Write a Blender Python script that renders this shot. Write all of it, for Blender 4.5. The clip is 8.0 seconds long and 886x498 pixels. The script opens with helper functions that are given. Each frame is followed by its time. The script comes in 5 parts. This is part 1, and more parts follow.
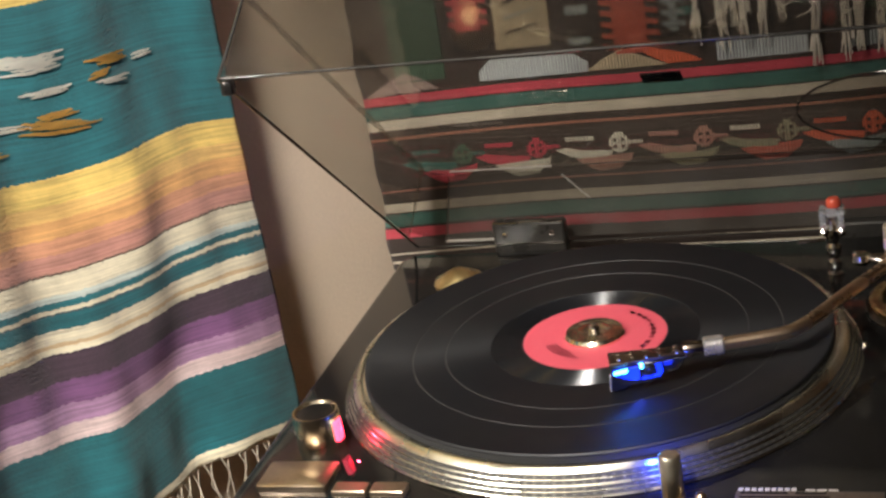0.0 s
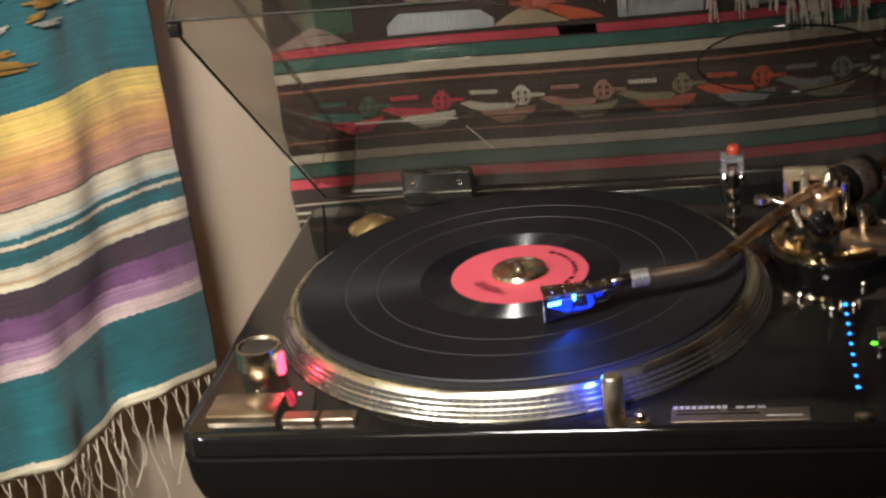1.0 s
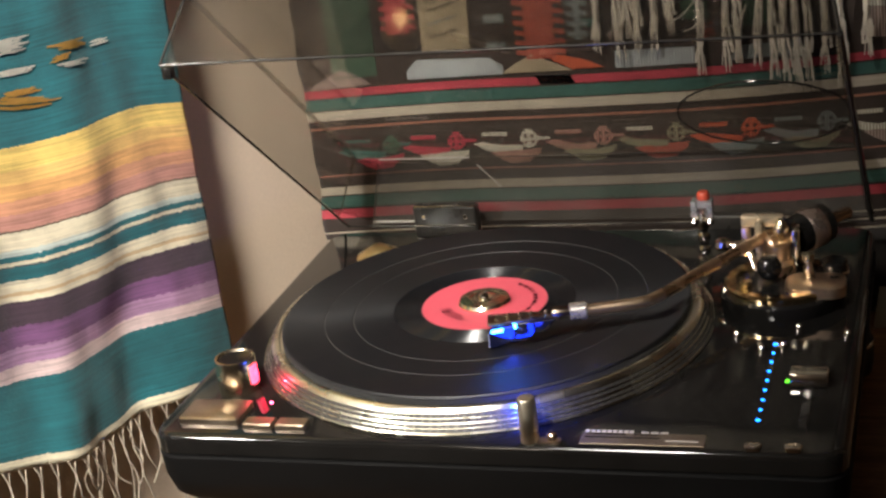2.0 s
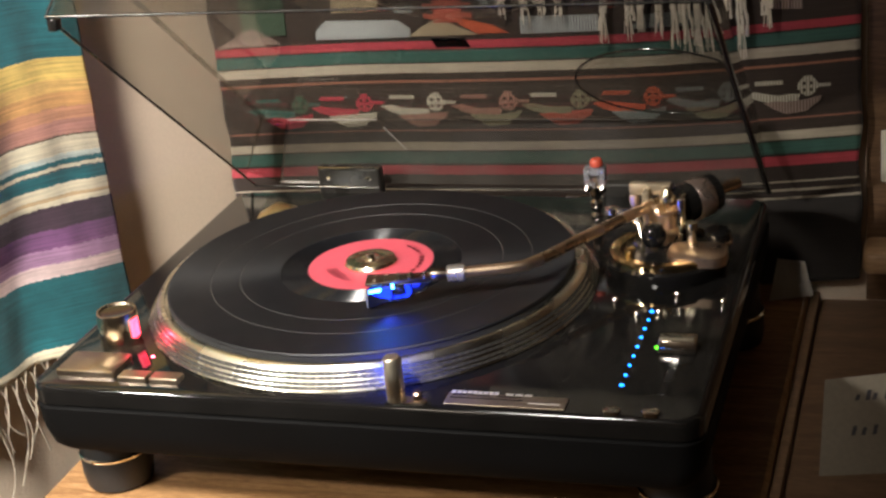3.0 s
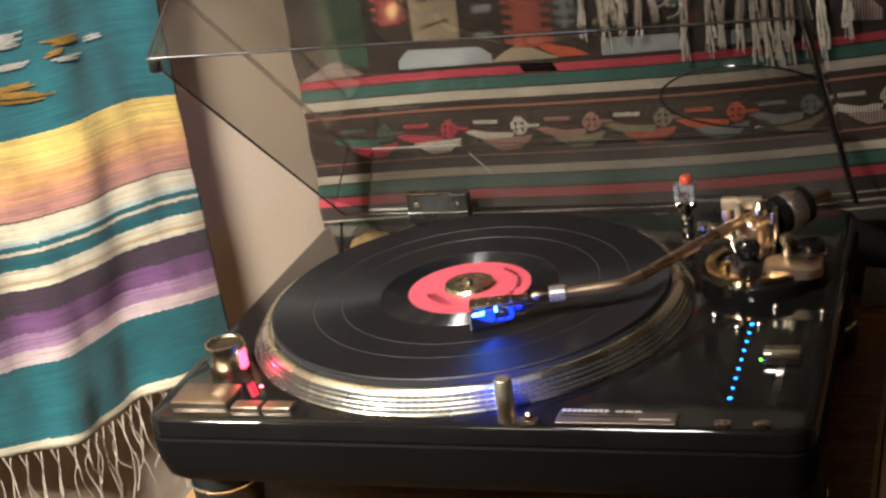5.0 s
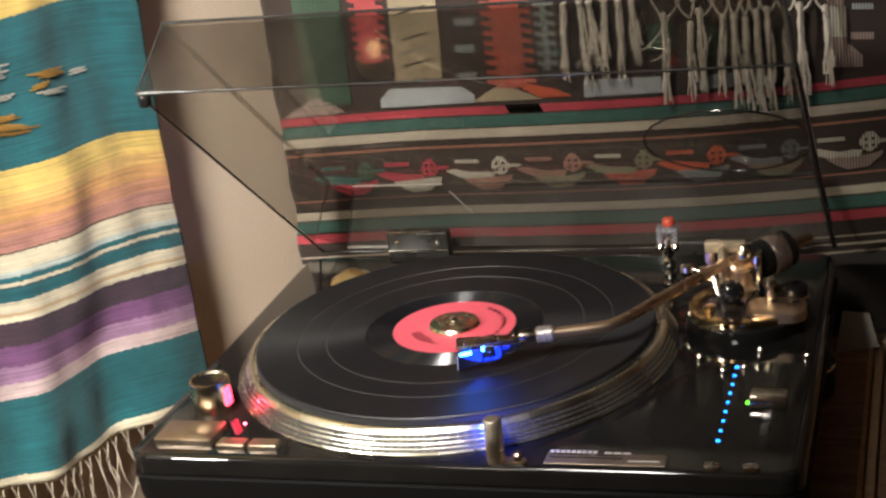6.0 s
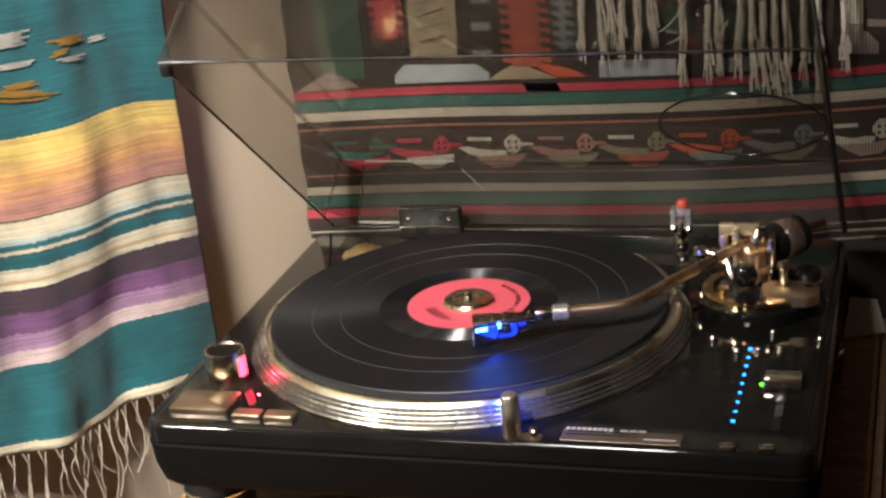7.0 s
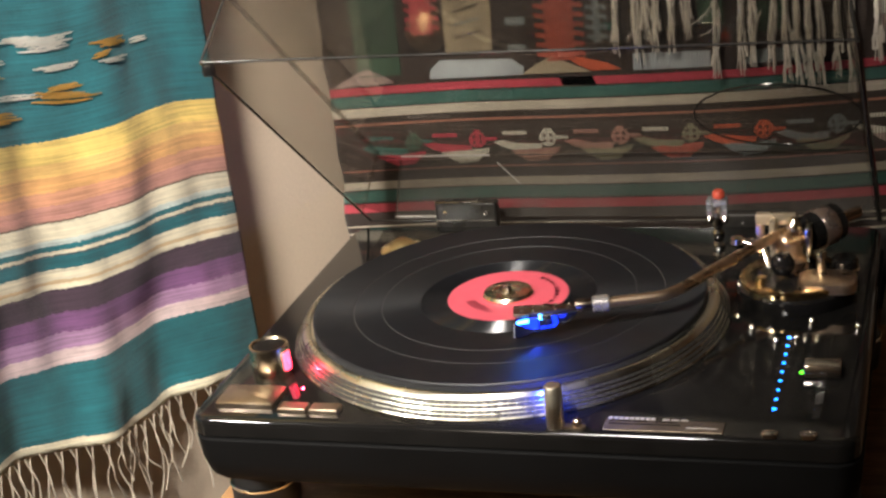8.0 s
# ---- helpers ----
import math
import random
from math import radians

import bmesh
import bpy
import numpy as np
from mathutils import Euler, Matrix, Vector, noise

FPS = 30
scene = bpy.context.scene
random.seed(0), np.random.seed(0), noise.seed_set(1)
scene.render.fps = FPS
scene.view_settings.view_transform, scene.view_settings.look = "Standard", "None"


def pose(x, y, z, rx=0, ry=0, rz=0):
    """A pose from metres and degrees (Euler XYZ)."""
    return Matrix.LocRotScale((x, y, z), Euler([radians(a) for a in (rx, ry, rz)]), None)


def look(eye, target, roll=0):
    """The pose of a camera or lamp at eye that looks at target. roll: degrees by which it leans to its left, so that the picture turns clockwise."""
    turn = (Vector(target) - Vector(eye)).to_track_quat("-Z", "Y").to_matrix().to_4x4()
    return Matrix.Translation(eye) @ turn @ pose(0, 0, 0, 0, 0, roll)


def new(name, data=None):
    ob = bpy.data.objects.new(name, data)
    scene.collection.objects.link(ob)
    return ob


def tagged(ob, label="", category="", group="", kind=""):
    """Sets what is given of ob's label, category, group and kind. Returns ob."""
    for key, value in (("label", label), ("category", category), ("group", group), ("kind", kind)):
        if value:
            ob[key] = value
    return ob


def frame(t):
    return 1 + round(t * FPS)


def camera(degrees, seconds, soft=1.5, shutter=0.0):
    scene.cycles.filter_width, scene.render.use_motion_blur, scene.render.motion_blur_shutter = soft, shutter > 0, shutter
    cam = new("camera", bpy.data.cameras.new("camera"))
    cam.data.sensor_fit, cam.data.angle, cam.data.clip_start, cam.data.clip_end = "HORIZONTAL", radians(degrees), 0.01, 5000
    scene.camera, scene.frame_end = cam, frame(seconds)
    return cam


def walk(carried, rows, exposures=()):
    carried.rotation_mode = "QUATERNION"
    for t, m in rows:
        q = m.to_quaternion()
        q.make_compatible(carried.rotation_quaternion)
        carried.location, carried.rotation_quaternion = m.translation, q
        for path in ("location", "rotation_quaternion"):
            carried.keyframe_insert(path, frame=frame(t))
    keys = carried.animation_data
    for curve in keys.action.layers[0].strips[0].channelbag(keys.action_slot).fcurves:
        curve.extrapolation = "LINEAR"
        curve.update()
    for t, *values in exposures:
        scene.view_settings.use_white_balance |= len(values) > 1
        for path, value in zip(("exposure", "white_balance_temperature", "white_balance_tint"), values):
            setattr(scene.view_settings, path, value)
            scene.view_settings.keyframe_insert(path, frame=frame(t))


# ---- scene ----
cam = camera(30.96, 8.0, soft=2.6)

PATH = [
    (0, (0.4111, -0.7342, 0.4611), (-0.2057, 1.0202, -0.2749), -9.79),
    (0.5, (0.3710, -0.7360, 0.4568), (-0.1057, 1.0463, -0.3154), -8.58),
    (1, (0.3388, -0.8012, 0.4633), (-0.0383, 0.9976, -0.3254), -7.09),
    (1.2, (0.3485, -0.8258, 0.4704), (-0.0328, 0.9760, -0.3094), -7.01),
    (2.3, (0.5644, -0.8556, 0.4812), (-0.1000, 0.8928, -0.2270), -7.76),
    (2.5, (0.5742, -0.8518, 0.4736), (-0.0657, 0.9051, -0.2362), -6.95),
    (3, (0.5909, -0.8396, 0.4677), (-0.0154, 0.9091, -0.2902), -6.08),
    (3.5, (0.5916, -0.8301, 0.4652), (-0.0124, 0.9139, -0.3052), -6.48),
    (4, (0.5884, -0.8412, 0.4662), (-0.0485, 0.8909, -0.3046), -7.80),
    (4.5, (0.5860, -0.8569, 0.4722), (-0.0824, 0.8798, -0.2607), -8.49),
    (4.7, (0.5757, -0.8619, 0.4760), (-0.0913, 0.8753, -0.2570), -8.68),
    (5.8, (0.5416, -0.8743, 0.4915), (-0.0780, 0.8940, -0.2078), -7.98),
    (6, (0.5354, -0.8759, 0.4887), (-0.0629, 0.9013, -0.2066), -7.31),
    (6.5, (0.5162, -0.8864, 0.4860), (-0.0656, 0.8994, -0.2012), -6.46),
    (7, (0.5129, -0.8875, 0.4896), (-0.0645, 0.8868, -0.2305), -5.79),
    (7.5, (0.5128, -0.8895, 0.4870), (-0.0709, 0.8794, -0.2410), -6.09),
    (8, (0.5053, -0.9028, 0.4964), (-0.0999, 0.8600, -0.2291), -6.88),
]
EXPOSURES = [(0.0, -0.24), (0.5, -0.43), (1.2, -0.32), (2.3, -0.04), (3.0, 0.06), (3.5, 0.14), (4.7, 0.14), (5.8, 0.0), (7.0, -0.08), (8.0, 0.0)]
walk(cam, [(t, look(eye, target, roll)) for t, eye, target, roll in PATH], exposures=EXPOSURES)

# ---- world and lights ----
world = bpy.data.worlds.new("room_dark")
scene.world = world
world.use_nodes = True
world.node_tree.nodes["Background"].inputs[0].default_value = (0.9, 0.75, 0.6, 1)
world.node_tree.nodes["Background"].inputs[1].default_value = 0.02


def lamp(name, at, power, colour, radius):
    data = bpy.data.lights.new(name, "POINT")
    data.energy, data.color, data.shadow_soft_size = power, colour, radius
    ob = new(name, data)
    ob.location = at
    return ob


def spot(name, at, target, power, colour, radius, cone):
    data = bpy.data.lights.new(name, "SPOT")
    data.energy, data.color, data.shadow_soft_size = power, colour, radius
    data.spot_size, data.spot_blend = radians(cone), 1.0
    new(name, data).matrix_world = look(at, target)


spot("desk_lamp_light", (0.05, -0.92, 1.25), (-0.24, 0.10, 0.08), 290.0, (1.0, 0.94, 0.87), 0.15, 54)
spot("side_lamp_light", (-0.60, -0.90, 0.70), (0.06, 0.10, 0.0), 62.0, (1.0, 0.95, 0.87), 0.05, 62)
# Added fill from behind the camera, with no lamp of its own.
lamp("fill_light", (-0.5, -2.3, 1.4), 14.0, (1.0, 0.86, 0.70), 0.16)
lamp("stylus_light", (0.2270, 0.0840, 0.0262), 0.004, (0.03, 0.09, 1.0), 0.0008)
lamp("target_light", (0.2530, 0.0075, 0.0265), 0.22, (0.02, 0.06, 1.0), 0.0008)
lamp("strobe_light", (0.0530, 0.0590, 0.0125), 0.02, (1.0, 0.04, 0.10), 0.0008)

# ---- materials ----
MATS = {}


def nodes_of(name):
    m = bpy.data.materials.new(name)
    m.use_nodes = True
    nt = m.node_tree
    return m, nt, nt.nodes["Principled BSDF"]


def put(nt, kind, **inputs):
    n = nt.nodes.new(kind)
    for key, value in inputs.items():
        n.inputs[key.replace("_", " ")].default_value = value
    return n


def surface(name, colour, rough=0.5, metal=0.0, grain=200.0, amount=0.25, wear=12.0, bump=0.0, coat=0.0, stretch=(1, 1, 1), rough_var=0.1):
    """A plain surface with variation at two scales and a fine relief."""
    m, nt, b = nodes_of(name)
    co = nt.nodes.new("ShaderNodeTexCoord")
    mp = put(nt, "ShaderNodeMapping", Scale=stretch)
    nt.links.new(co.outputs["Object"], mp.inputs["Vector"])
    fine = put(nt, "ShaderNodeTexNoise", Scale=grain, Detail=4.0)
    broad = put(nt, "ShaderNodeTexNoise", Scale=wear, Detail=5.0)
    nt.links.new(mp.outputs[0], fine.inputs["Vector"])
    nt.links.new(mp.outputs[0], broad.inputs["Vector"])
    both = put(nt, "ShaderNodeMath")
    both.operation = "ADD"
    nt.links.new(fine.outputs["Fac"], both.inputs[0])
    nt.links.new(broad.outputs["Fac"], both.inputs[1])
    ramp = put(nt, "ShaderNodeMapRange")
    ramp.inputs["From Min"].default_value, ramp.inputs["From Max"].default_value = 0.6, 1.4
    ramp.inputs["To Min"].default_value, ramp.inputs["To Max"].default_value = 1 - amount, 1 + amount
    nt.links.new(both.outputs[0], ramp.inputs["Value"])
    mul = put(nt, "ShaderNodeVectorMath")
    mul.operation = "SCALE"
    mul.inputs[0].default_value = colour
    nt.links.new(ramp.outputs[0], mul.inputs["Scale"])
    nt.links.new(mul.outputs[0], b.inputs["Base Color"])
    rr = put(nt, "ShaderNodeMapRange")
    rr.inputs["From Min"].default_value, rr.inputs["From Max"].default_value = 0.3, 0.7
    rr.inputs["To Min"].default_value, rr.inputs["To Max"].default_value = max(rough - rough_var, 0.02), rough + rough_var
    nt.links.new(broad.outputs["Fac"], rr.inputs["Value"])
    nt.links.new(rr.outputs[0], b.inputs["Roughness"])
    b.inputs["Metallic"].default_value = metal
    b.inputs["Coat Weight"].default_value = coat
    b.inputs["Coat Roughness"].default_value = 0.04
    if bump:
        bp = put(nt, "ShaderNodeBump", Strength=0.6, Distance=bump)
        nt.links.new(fine.outputs["Fac"], bp.inputs["Height"])
        nt.links.new(bp.outputs[0], b.inputs["Normal"])
    MATS[name] = m
    return m


def glow(name, colour, strength):
    m, nt, b = nodes_of(name)
    b.inputs["Base Color"].default_value = (*colour, 1)
    b.inputs["Emission Color"].default_value = (*colour, 1)
    b.inputs["Emission Strength"].default_value = strength
    MATS[name] = m
    return m


GLOSS = surface("piano_black", (0.008, 0.0075, 0.007), 0.07, 0.0, 60, 0.3, 8, coat=0.1, rough_var=0.03)
RUBBER = surface("black_rubber", (0.0048, 0.0047, 0.0047), 0.62, 0.0, 900, 0.3, 14, bump=0.0002)
RUBBER.node_tree.nodes["Principled BSDF"].inputs["Specular IOR Level"].default_value = 0.06
FOOTRUB = surface("foot_rubber", (0.018, 0.018, 0.018), 0.45, 0.0, 500, 0.3, 20)
GOLD = surface("gold_plate", (0.82, 0.62, 0.34), 0.16, 1.0, 300, 0.12, 40)
ROSE = surface("rose_gold", (0.80, 0.61, 0.45), 0.24, 1.0, 300, 0.12, 40)
PALE = surface("pale_gold", (0.84, 0.76, 0.58), 0.14, 1.0, 250, 0.12, 30)
BRASSM = surface("brushed_brass", (0.80, 0.62, 0.30), 0.33, 1.0, 300, 0.12, 40)
POSTM = surface("satin_pale_brass", (0.80, 0.73, 0.58), 0.36, 1.0, 300, 0.12, 40)
KNOBM = surface("worn_brass", (0.66, 0.57, 0.42), 0.23, 1.0, 300, 0.12, 40)
CHROME = surface("chrome", (0.82, 0.78, 0.72), 0.12, 1.0, 250, 0.1, 40)
SATIN = surface("satin_metal", (0.50, 0.40, 0.30), 0.36, 1.0, 400, 0.15, 40)
DOTM = surface("etched_dot", (0.10, 0.09, 0.075), 0.5, 0.3, 400, 0.2, 25)
SILVER = surface("satin_silver", (0.60, 0.56, 0.51), 0.30, 0.8, 300, 0.15, 40)
TUBEM = surface("satin_rose_gold_tube", (0.84, 0.62, 0.42), 0.30, 1.0, 300, 0.15, 40)
BANDM = surface("pink_gold_band", (0.52, 0.41, 0.35), 0.30, 0.9, 300, 0.15, 40)
GOLDSAT = surface("satin_rose_gold", (0.84, 0.63, 0.45), 0.32, 1.0, 300, 0.15, 40)
PLATEM = surface("dull_bronze_plate", (0.20, 0.155, 0.11), 0.5, 0.7, 400, 0.3, 60)
ALU = surface("turned_aluminium", (0.84, 0.79, 0.64), 0.27, 1.0, 500, 0.15, 25)
ALUDARK = surface("dotted_groove", (0.022, 0.020, 0.017), 0.55, 0.0, 400, 0.2, 25)
BLACKPL = surface("black_plastic", (0.010, 0.0095, 0.009), 0.2, 0.0, 200, 0.3, 30)
HINGEM = surface("satin_black_metal", (0.030, 0.028, 0.025), 0.3, 0.3, 200, 0.3, 30)
FELT = surface("slip_mat_felt", (0.012, 0.012, 0.012), 0.9, 0.0, 1500, 0.4, 20, bump=0.0003)
LABEL = surface("coral_label", (0.56, 0.078, 0.108), 0.55, 0.0, 700, 0.1, 40)
INK = surface("dark_red_ink", (0.33, 0.035, 0.055), 0.6, 0.0, 700, 0.1, 40)
WHITEINK = surface("pale_ink", (0.55, 0.50, 0.42), 0.5, 0.0, 700, 0.1, 40)
CREAM = surface("cream_enamel", (0.50, 0.41, 0.29), 0.28, 0.6, 300, 0.12, 40)
REDCAP = surface("red_cap", (0.6, 0.09, 0.05), 0.35, 0.0, 300, 0.12, 40)
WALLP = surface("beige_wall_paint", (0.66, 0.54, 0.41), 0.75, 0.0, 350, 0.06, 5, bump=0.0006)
# Kept dark so the added room gives little fill and weak reflections.
FILLROOM = surface("dim_fill_room", (0.20, 0.16, 0.125), 0.8, 0.0, 60, 0.08, 2, bump=0.0006)
PAPER = surface("paper", (0.70, 0.66, 0.58), 0.8, 0.0, 300, 0.08, 20)
# White card with the shade on it mixed into its colour.
SHADECARD = surface("shaded_card", (0.24, 0.205, 0.155), 0.8, 0.0, 300, 0.12, 20)
MARKER = surface("marker_ink", (0.05, 0.045, 0.05), 0.7, 0.0, 300, 0.2, 20)
WOOL = surface("white_wool", (0.62, 0.57, 0.48), 0.95, 0.0, 900, 0.25, 40, bump=0.0004)
FRINGE = surface("greyed_fringe_wool", (0.42, 0.36, 0.28), 0.95, 0.0, 900, 0.25, 40)
BLACKCL = surface("black_cloth", (0.014, 0.013, 0.013), 0.95, 0.0, 700, 0.35, 20, bump=0.0005)
FLOORW = surface("floor_boards", (0.16, 0.10, 0.06), 0.5, 0.0, 30, 0.3, 3, stretch=(1, 8, 1))
BLUE = glow("blue_led", (0.05, 0.32, 1.0), 20.0)
GLOWBODY = glow("blue_glow_body", (0.004, 0.03, 0.9), 1.6)
GLOWDIM = glow("dim_blue_body", (0.004, 0.02, 0.5), 0.35)
BRONZE = surface("dark_bronze", (0.22, 0.17, 0.13), 0.25, 1.0, 300, 0.2, 40)
GUARDM = surface("smoky_guard", (0.006, 0.007, 0.014), 0.12, 0.0, 300, 0.2, 40)
CYAN = glow("cyan_led", (0.01, 0.20, 1.0), 7.0)
GREEN = glow("green_led", (0.10, 0.85, 0.02), 4.0)
RED = glow("red_window", (1.0, 0.05, 0.11), 5.0)


def wood(name, dark, light, rough=0.4, scale=14.0):
    m, nt, b = nodes_of(name)
    co = nt.nodes.new("ShaderNodeTexCoord")
    mp = put(nt, "ShaderNodeMapping", Scale=(1.0, 9.0, 9.0))
    nt.links.new(co.outputs["Object"], mp.inputs["Vector"])
    warp = put(nt, "ShaderNodeTexNoise", Scale=scale, Detail=6.0, Distortion=1.2)
    pore = put(nt, "ShaderNodeTexNoise", Scale=scale * 9, Detail=3.0)
    nt.links.new(mp.outputs[0], warp.inputs["Vector"])
    nt.links.new(mp.outputs[0], pore.inputs["Vector"])
    mix = put(nt, "ShaderNodeMath")
    mix.operation = "MULTIPLY"
    nt.links.new(warp.outputs["Fac"], mix.inputs[0])
    nt.links.new(pore.outputs["Fac"], mix.inputs[1])
    ramp = nt.nodes.new("ShaderNodeValToRGB")
    ramp.color_ramp.elements[0].position, ramp.color_ramp.elements[0].color = 0.14, (*dark, 1)
    ramp.color_ramp.elements[1].position, ramp.color_ramp.elements[1].color = 0.38, (*light, 1)
    nt.links.new(mix.outputs[0], ramp.inputs["Fac"])
    nt.links.new(ramp.outputs["Color"], b.inputs["Base Color"])
    b.inputs["Roughness"].default_value = rough
    bp = put(nt, "ShaderNodeBump", Strength=0.3, Distance=0.0004)
    nt.links.new(pore.outputs["Fac"], bp.inputs["Height"])
    nt.links.new(bp.outputs[0], b.inputs["Normal"])
    return m


TABLEW = wood("oak_table_wood", (0.20, 0.095, 0.035), (0.48, 0.27, 0.12))
DARKW = wood("brown_cabinet_wood", (0.10, 0.055, 0.03), (0.19, 0.11, 0.06), 0.5, 8)
EDGEW = wood("brown_edge_wood", (0.15, 0.085, 0.045), (0.26, 0.155, 0.085), 0.5, 10)
PALEW = wood("pale_edge_wood", (0.30, 0.18, 0.09), (0.52, 0.34, 0.19), 0.5, 10)


def stripes(name, rows, low, high, ragged, weave_u, weave_v, streak=0.30, relief=0.0007, rough=0.92):
    """Woven cloth in stripes across the second texture coordinate: rows of (where a stripe begins, colour)."""
    m, nt, b = nodes_of(name)
    uv = nt.nodes.new("ShaderNodeUVMap")
    sep = nt.nodes.new("ShaderNodeSeparateXYZ")
    nt.links.new(uv.outputs[0], sep.inputs[0])
    # Ragged stripe borders, thread by thread.
    mp = put(nt, "ShaderNodeMapping", Scale=(weave_u, weave_v * 0.12, 1))
    nt.links.new(uv.outputs[0], mp.inputs["Vector"])
    rag = put(nt, "ShaderNodeTexNoise", Scale=1.0, Detail=3.0)
    nt.links.new(mp.outputs[0], rag.inputs["Vector"])
    off = put(nt, "ShaderNodeMath")
    off.operation = "MULTIPLY_ADD"
    off.inputs[1].default_value, off.inputs[2].default_value = ragged, -ragged / 2
    nt.links.new(rag.outputs["Fac"], off.inputs[0])
    at = put(nt, "ShaderNodeMath")
    nt.links.new(sep.outputs["Y"], at.inputs[0])
    nt.links.new(off.outputs[0], at.inputs[1])
    rng = put(nt, "ShaderNodeMapRange")
    rng.inputs["From Min"].default_value, rng.inputs["From Max"].default_value = low, high
    nt.links.new(at.outputs[0], rng.inputs["Value"])
    ramp = nt.nodes.new("ShaderNodeValToRGB")
    ramp.color_ramp.interpolation = "CONSTANT"
    el = ramp.color_ramp.elements
    while len(el) < len(rows):
        el.new(0.5)
    for e, (z, c) in zip(el, rows):
        e.position, e.color = max(0.0, min(1.0, (z - low) / (high - low))), (*c, 1)
    nt.links.new(rng.outputs[0], ramp.inputs["Fac"])
    # Yarn streaks along the stripes and a slow fading.
    mp2 = put(nt, "ShaderNodeMapping", Scale=(weave_u * 0.05, weave_v, 1))
    nt.links.new(uv.outputs[0], mp2.inputs["Vector"])
    yarn = put(nt, "ShaderNodeTexNoise", Scale=1.0, Detail=3.0)
    nt.links.new(mp2.outputs[0], yarn.inputs["Vector"])
    slow = put(nt, "ShaderNodeTexNoise", Scale=26.0, Detail=9.0, Roughness=0.65)
    nt.links.new(uv.outputs[0], slow.inputs["Vector"])
    addn = put(nt, "ShaderNodeMath")
    nt.links.new(yarn.outputs["Fac"], addn.inputs[0])
    nt.links.new(slow.outputs["Fac"], addn.inputs[1])
    amt = put(nt, "ShaderNodeMapRange")
    amt.inputs["From Min"].default_value, amt.inputs["From Max"].default_value = 0.65, 1.35
    amt.inputs["To Min"].default_value, amt.inputs["To Max"].default_value = 1 - streak, 1 + streak
    nt.links.new(addn.outputs[0], amt.inputs["Value"])
    mul = put(nt, "ShaderNodeVectorMath")
    mul.operation = "SCALE"
    nt.links.new(ramp.outputs["Color"], mul.inputs[0])
    nt.links.new(amt.outputs[0], mul.inputs["Scale"])
    nt.links.new(mul.outputs[0], b.inputs["Base Color"])
    b.inputs["Roughness"].default_value = rough
    b.inputs["Sheen Weight"].default_value = 0.15
    mp3 = put(nt, "ShaderNodeMapping", Scale=(weave_u, weave_v, 1))
    nt.links.new(uv.outputs[0], mp3.inputs["Vector"])
    wv = put(nt, "ShaderNodeTexNoise", Scale=1.0, Detail=2.0)
    nt.links.new(mp3.outputs[0], wv.inputs["Vector"])
    bp = put(nt, "ShaderNodeBump", Strength=0.7, Distance=relief)
    nt.links.new(wv.outputs["Fac"], bp.inputs["Height"])
    nt.links.new(bp.outputs[0], b.inputs["Normal"])
    return m


def yarn_patch(name, colour, second=None):
    """A woven motif of vertical ribs in one or two colours, split by height."""
    m, nt, b = nodes_of(name)
    co = nt.nodes.new("ShaderNodeTexCoord")
    mp = put(nt, "ShaderNodeMapping", Scale=(1.0, 1.0, 0.06))
    nt.links.new(co.outputs["Object"], mp.inputs["Vector"])
    rib = put(nt, "ShaderNodeTexWave", Scale=128.0, Distortion=2.5, Detail=2.0)
    rib.inputs["Detail Scale"].default_value = 0.4
    nt.links.new(mp.outputs[0], rib.inputs["Vector"])
    slow = put(nt, "ShaderNodeTexNoise", Scale=30.0, Detail=3.0)
    nt.links.new(co.outputs["Object"], slow.inputs["Vector"])
    addn = put(nt, "ShaderNodeMath")
    nt.links.new(rib.outputs["Fac"], addn.inputs[0])
    nt.links.new(slow.outputs["Fac"], addn.inputs[1])
    amt = put(nt, "ShaderNodeMapRange")
    amt.inputs["From Min"].default_value, amt.inputs["From Max"].default_value = 0.5, 1.5
    amt.inputs["To Min"].default_value, amt.inputs["To Max"].default_value = 0.45, 1.35
    nt.links.new(addn.outputs[0], amt.inputs["Value"])
    mul = put(nt, "ShaderNodeVectorMath")
    mul.operation = "SCALE"
    mul.inputs[0].default_value = colour
    nt.links.new(amt.outputs[0], mul.inputs["Scale"])
    nt.links.new(mul.outputs[0], b.inputs["Base Color"])
    b.inputs["Roughness"].default_value = 0.95
    bp = put(nt, "ShaderNodeBump", Strength=0.6, Distance=0.0008)
    nt.links.new(rib.outputs["Fac"], bp.inputs["Height"])
    nt.links.new(bp.outputs[0], b.inputs["Normal"])
    return m


def vinyl(name, low, high, aniso):
    m, nt, b = nodes_of(name)
    b.inputs["Base Color"].default_value = (0.008, 0.008, 0.009, 1)
    b.inputs["Roughness"].default_value = 0.30
    b.inputs["Anisotropic"].default_value = aniso
    b.inputs["Specular IOR Level"].default_value = 0.28
    tan = nt.nodes.new("ShaderNodeTangent")
    tan.direction_type, tan.axis = "RADIAL", "Z"
    nt.links.new(tan.outputs[0], b.inputs["Tangent"])
    co = nt.nodes.new("ShaderNodeTexCoord")
    n = put(nt, "ShaderNodeTexNoise", Scale=45.0, Detail=4.0)
    nt.links.new(co.outputs["Object"], n.inputs["Vector"])
    r = put(nt, "ShaderNodeMapRange")
    r.inputs["To Min"].default_value, r.inputs["To Max"].default_value = low, high
    nt.links.new(n.outputs["Fac"], r.inputs["Value"])
    nt.links.new(r.outputs[0], b.inputs["Roughness"])
    return m


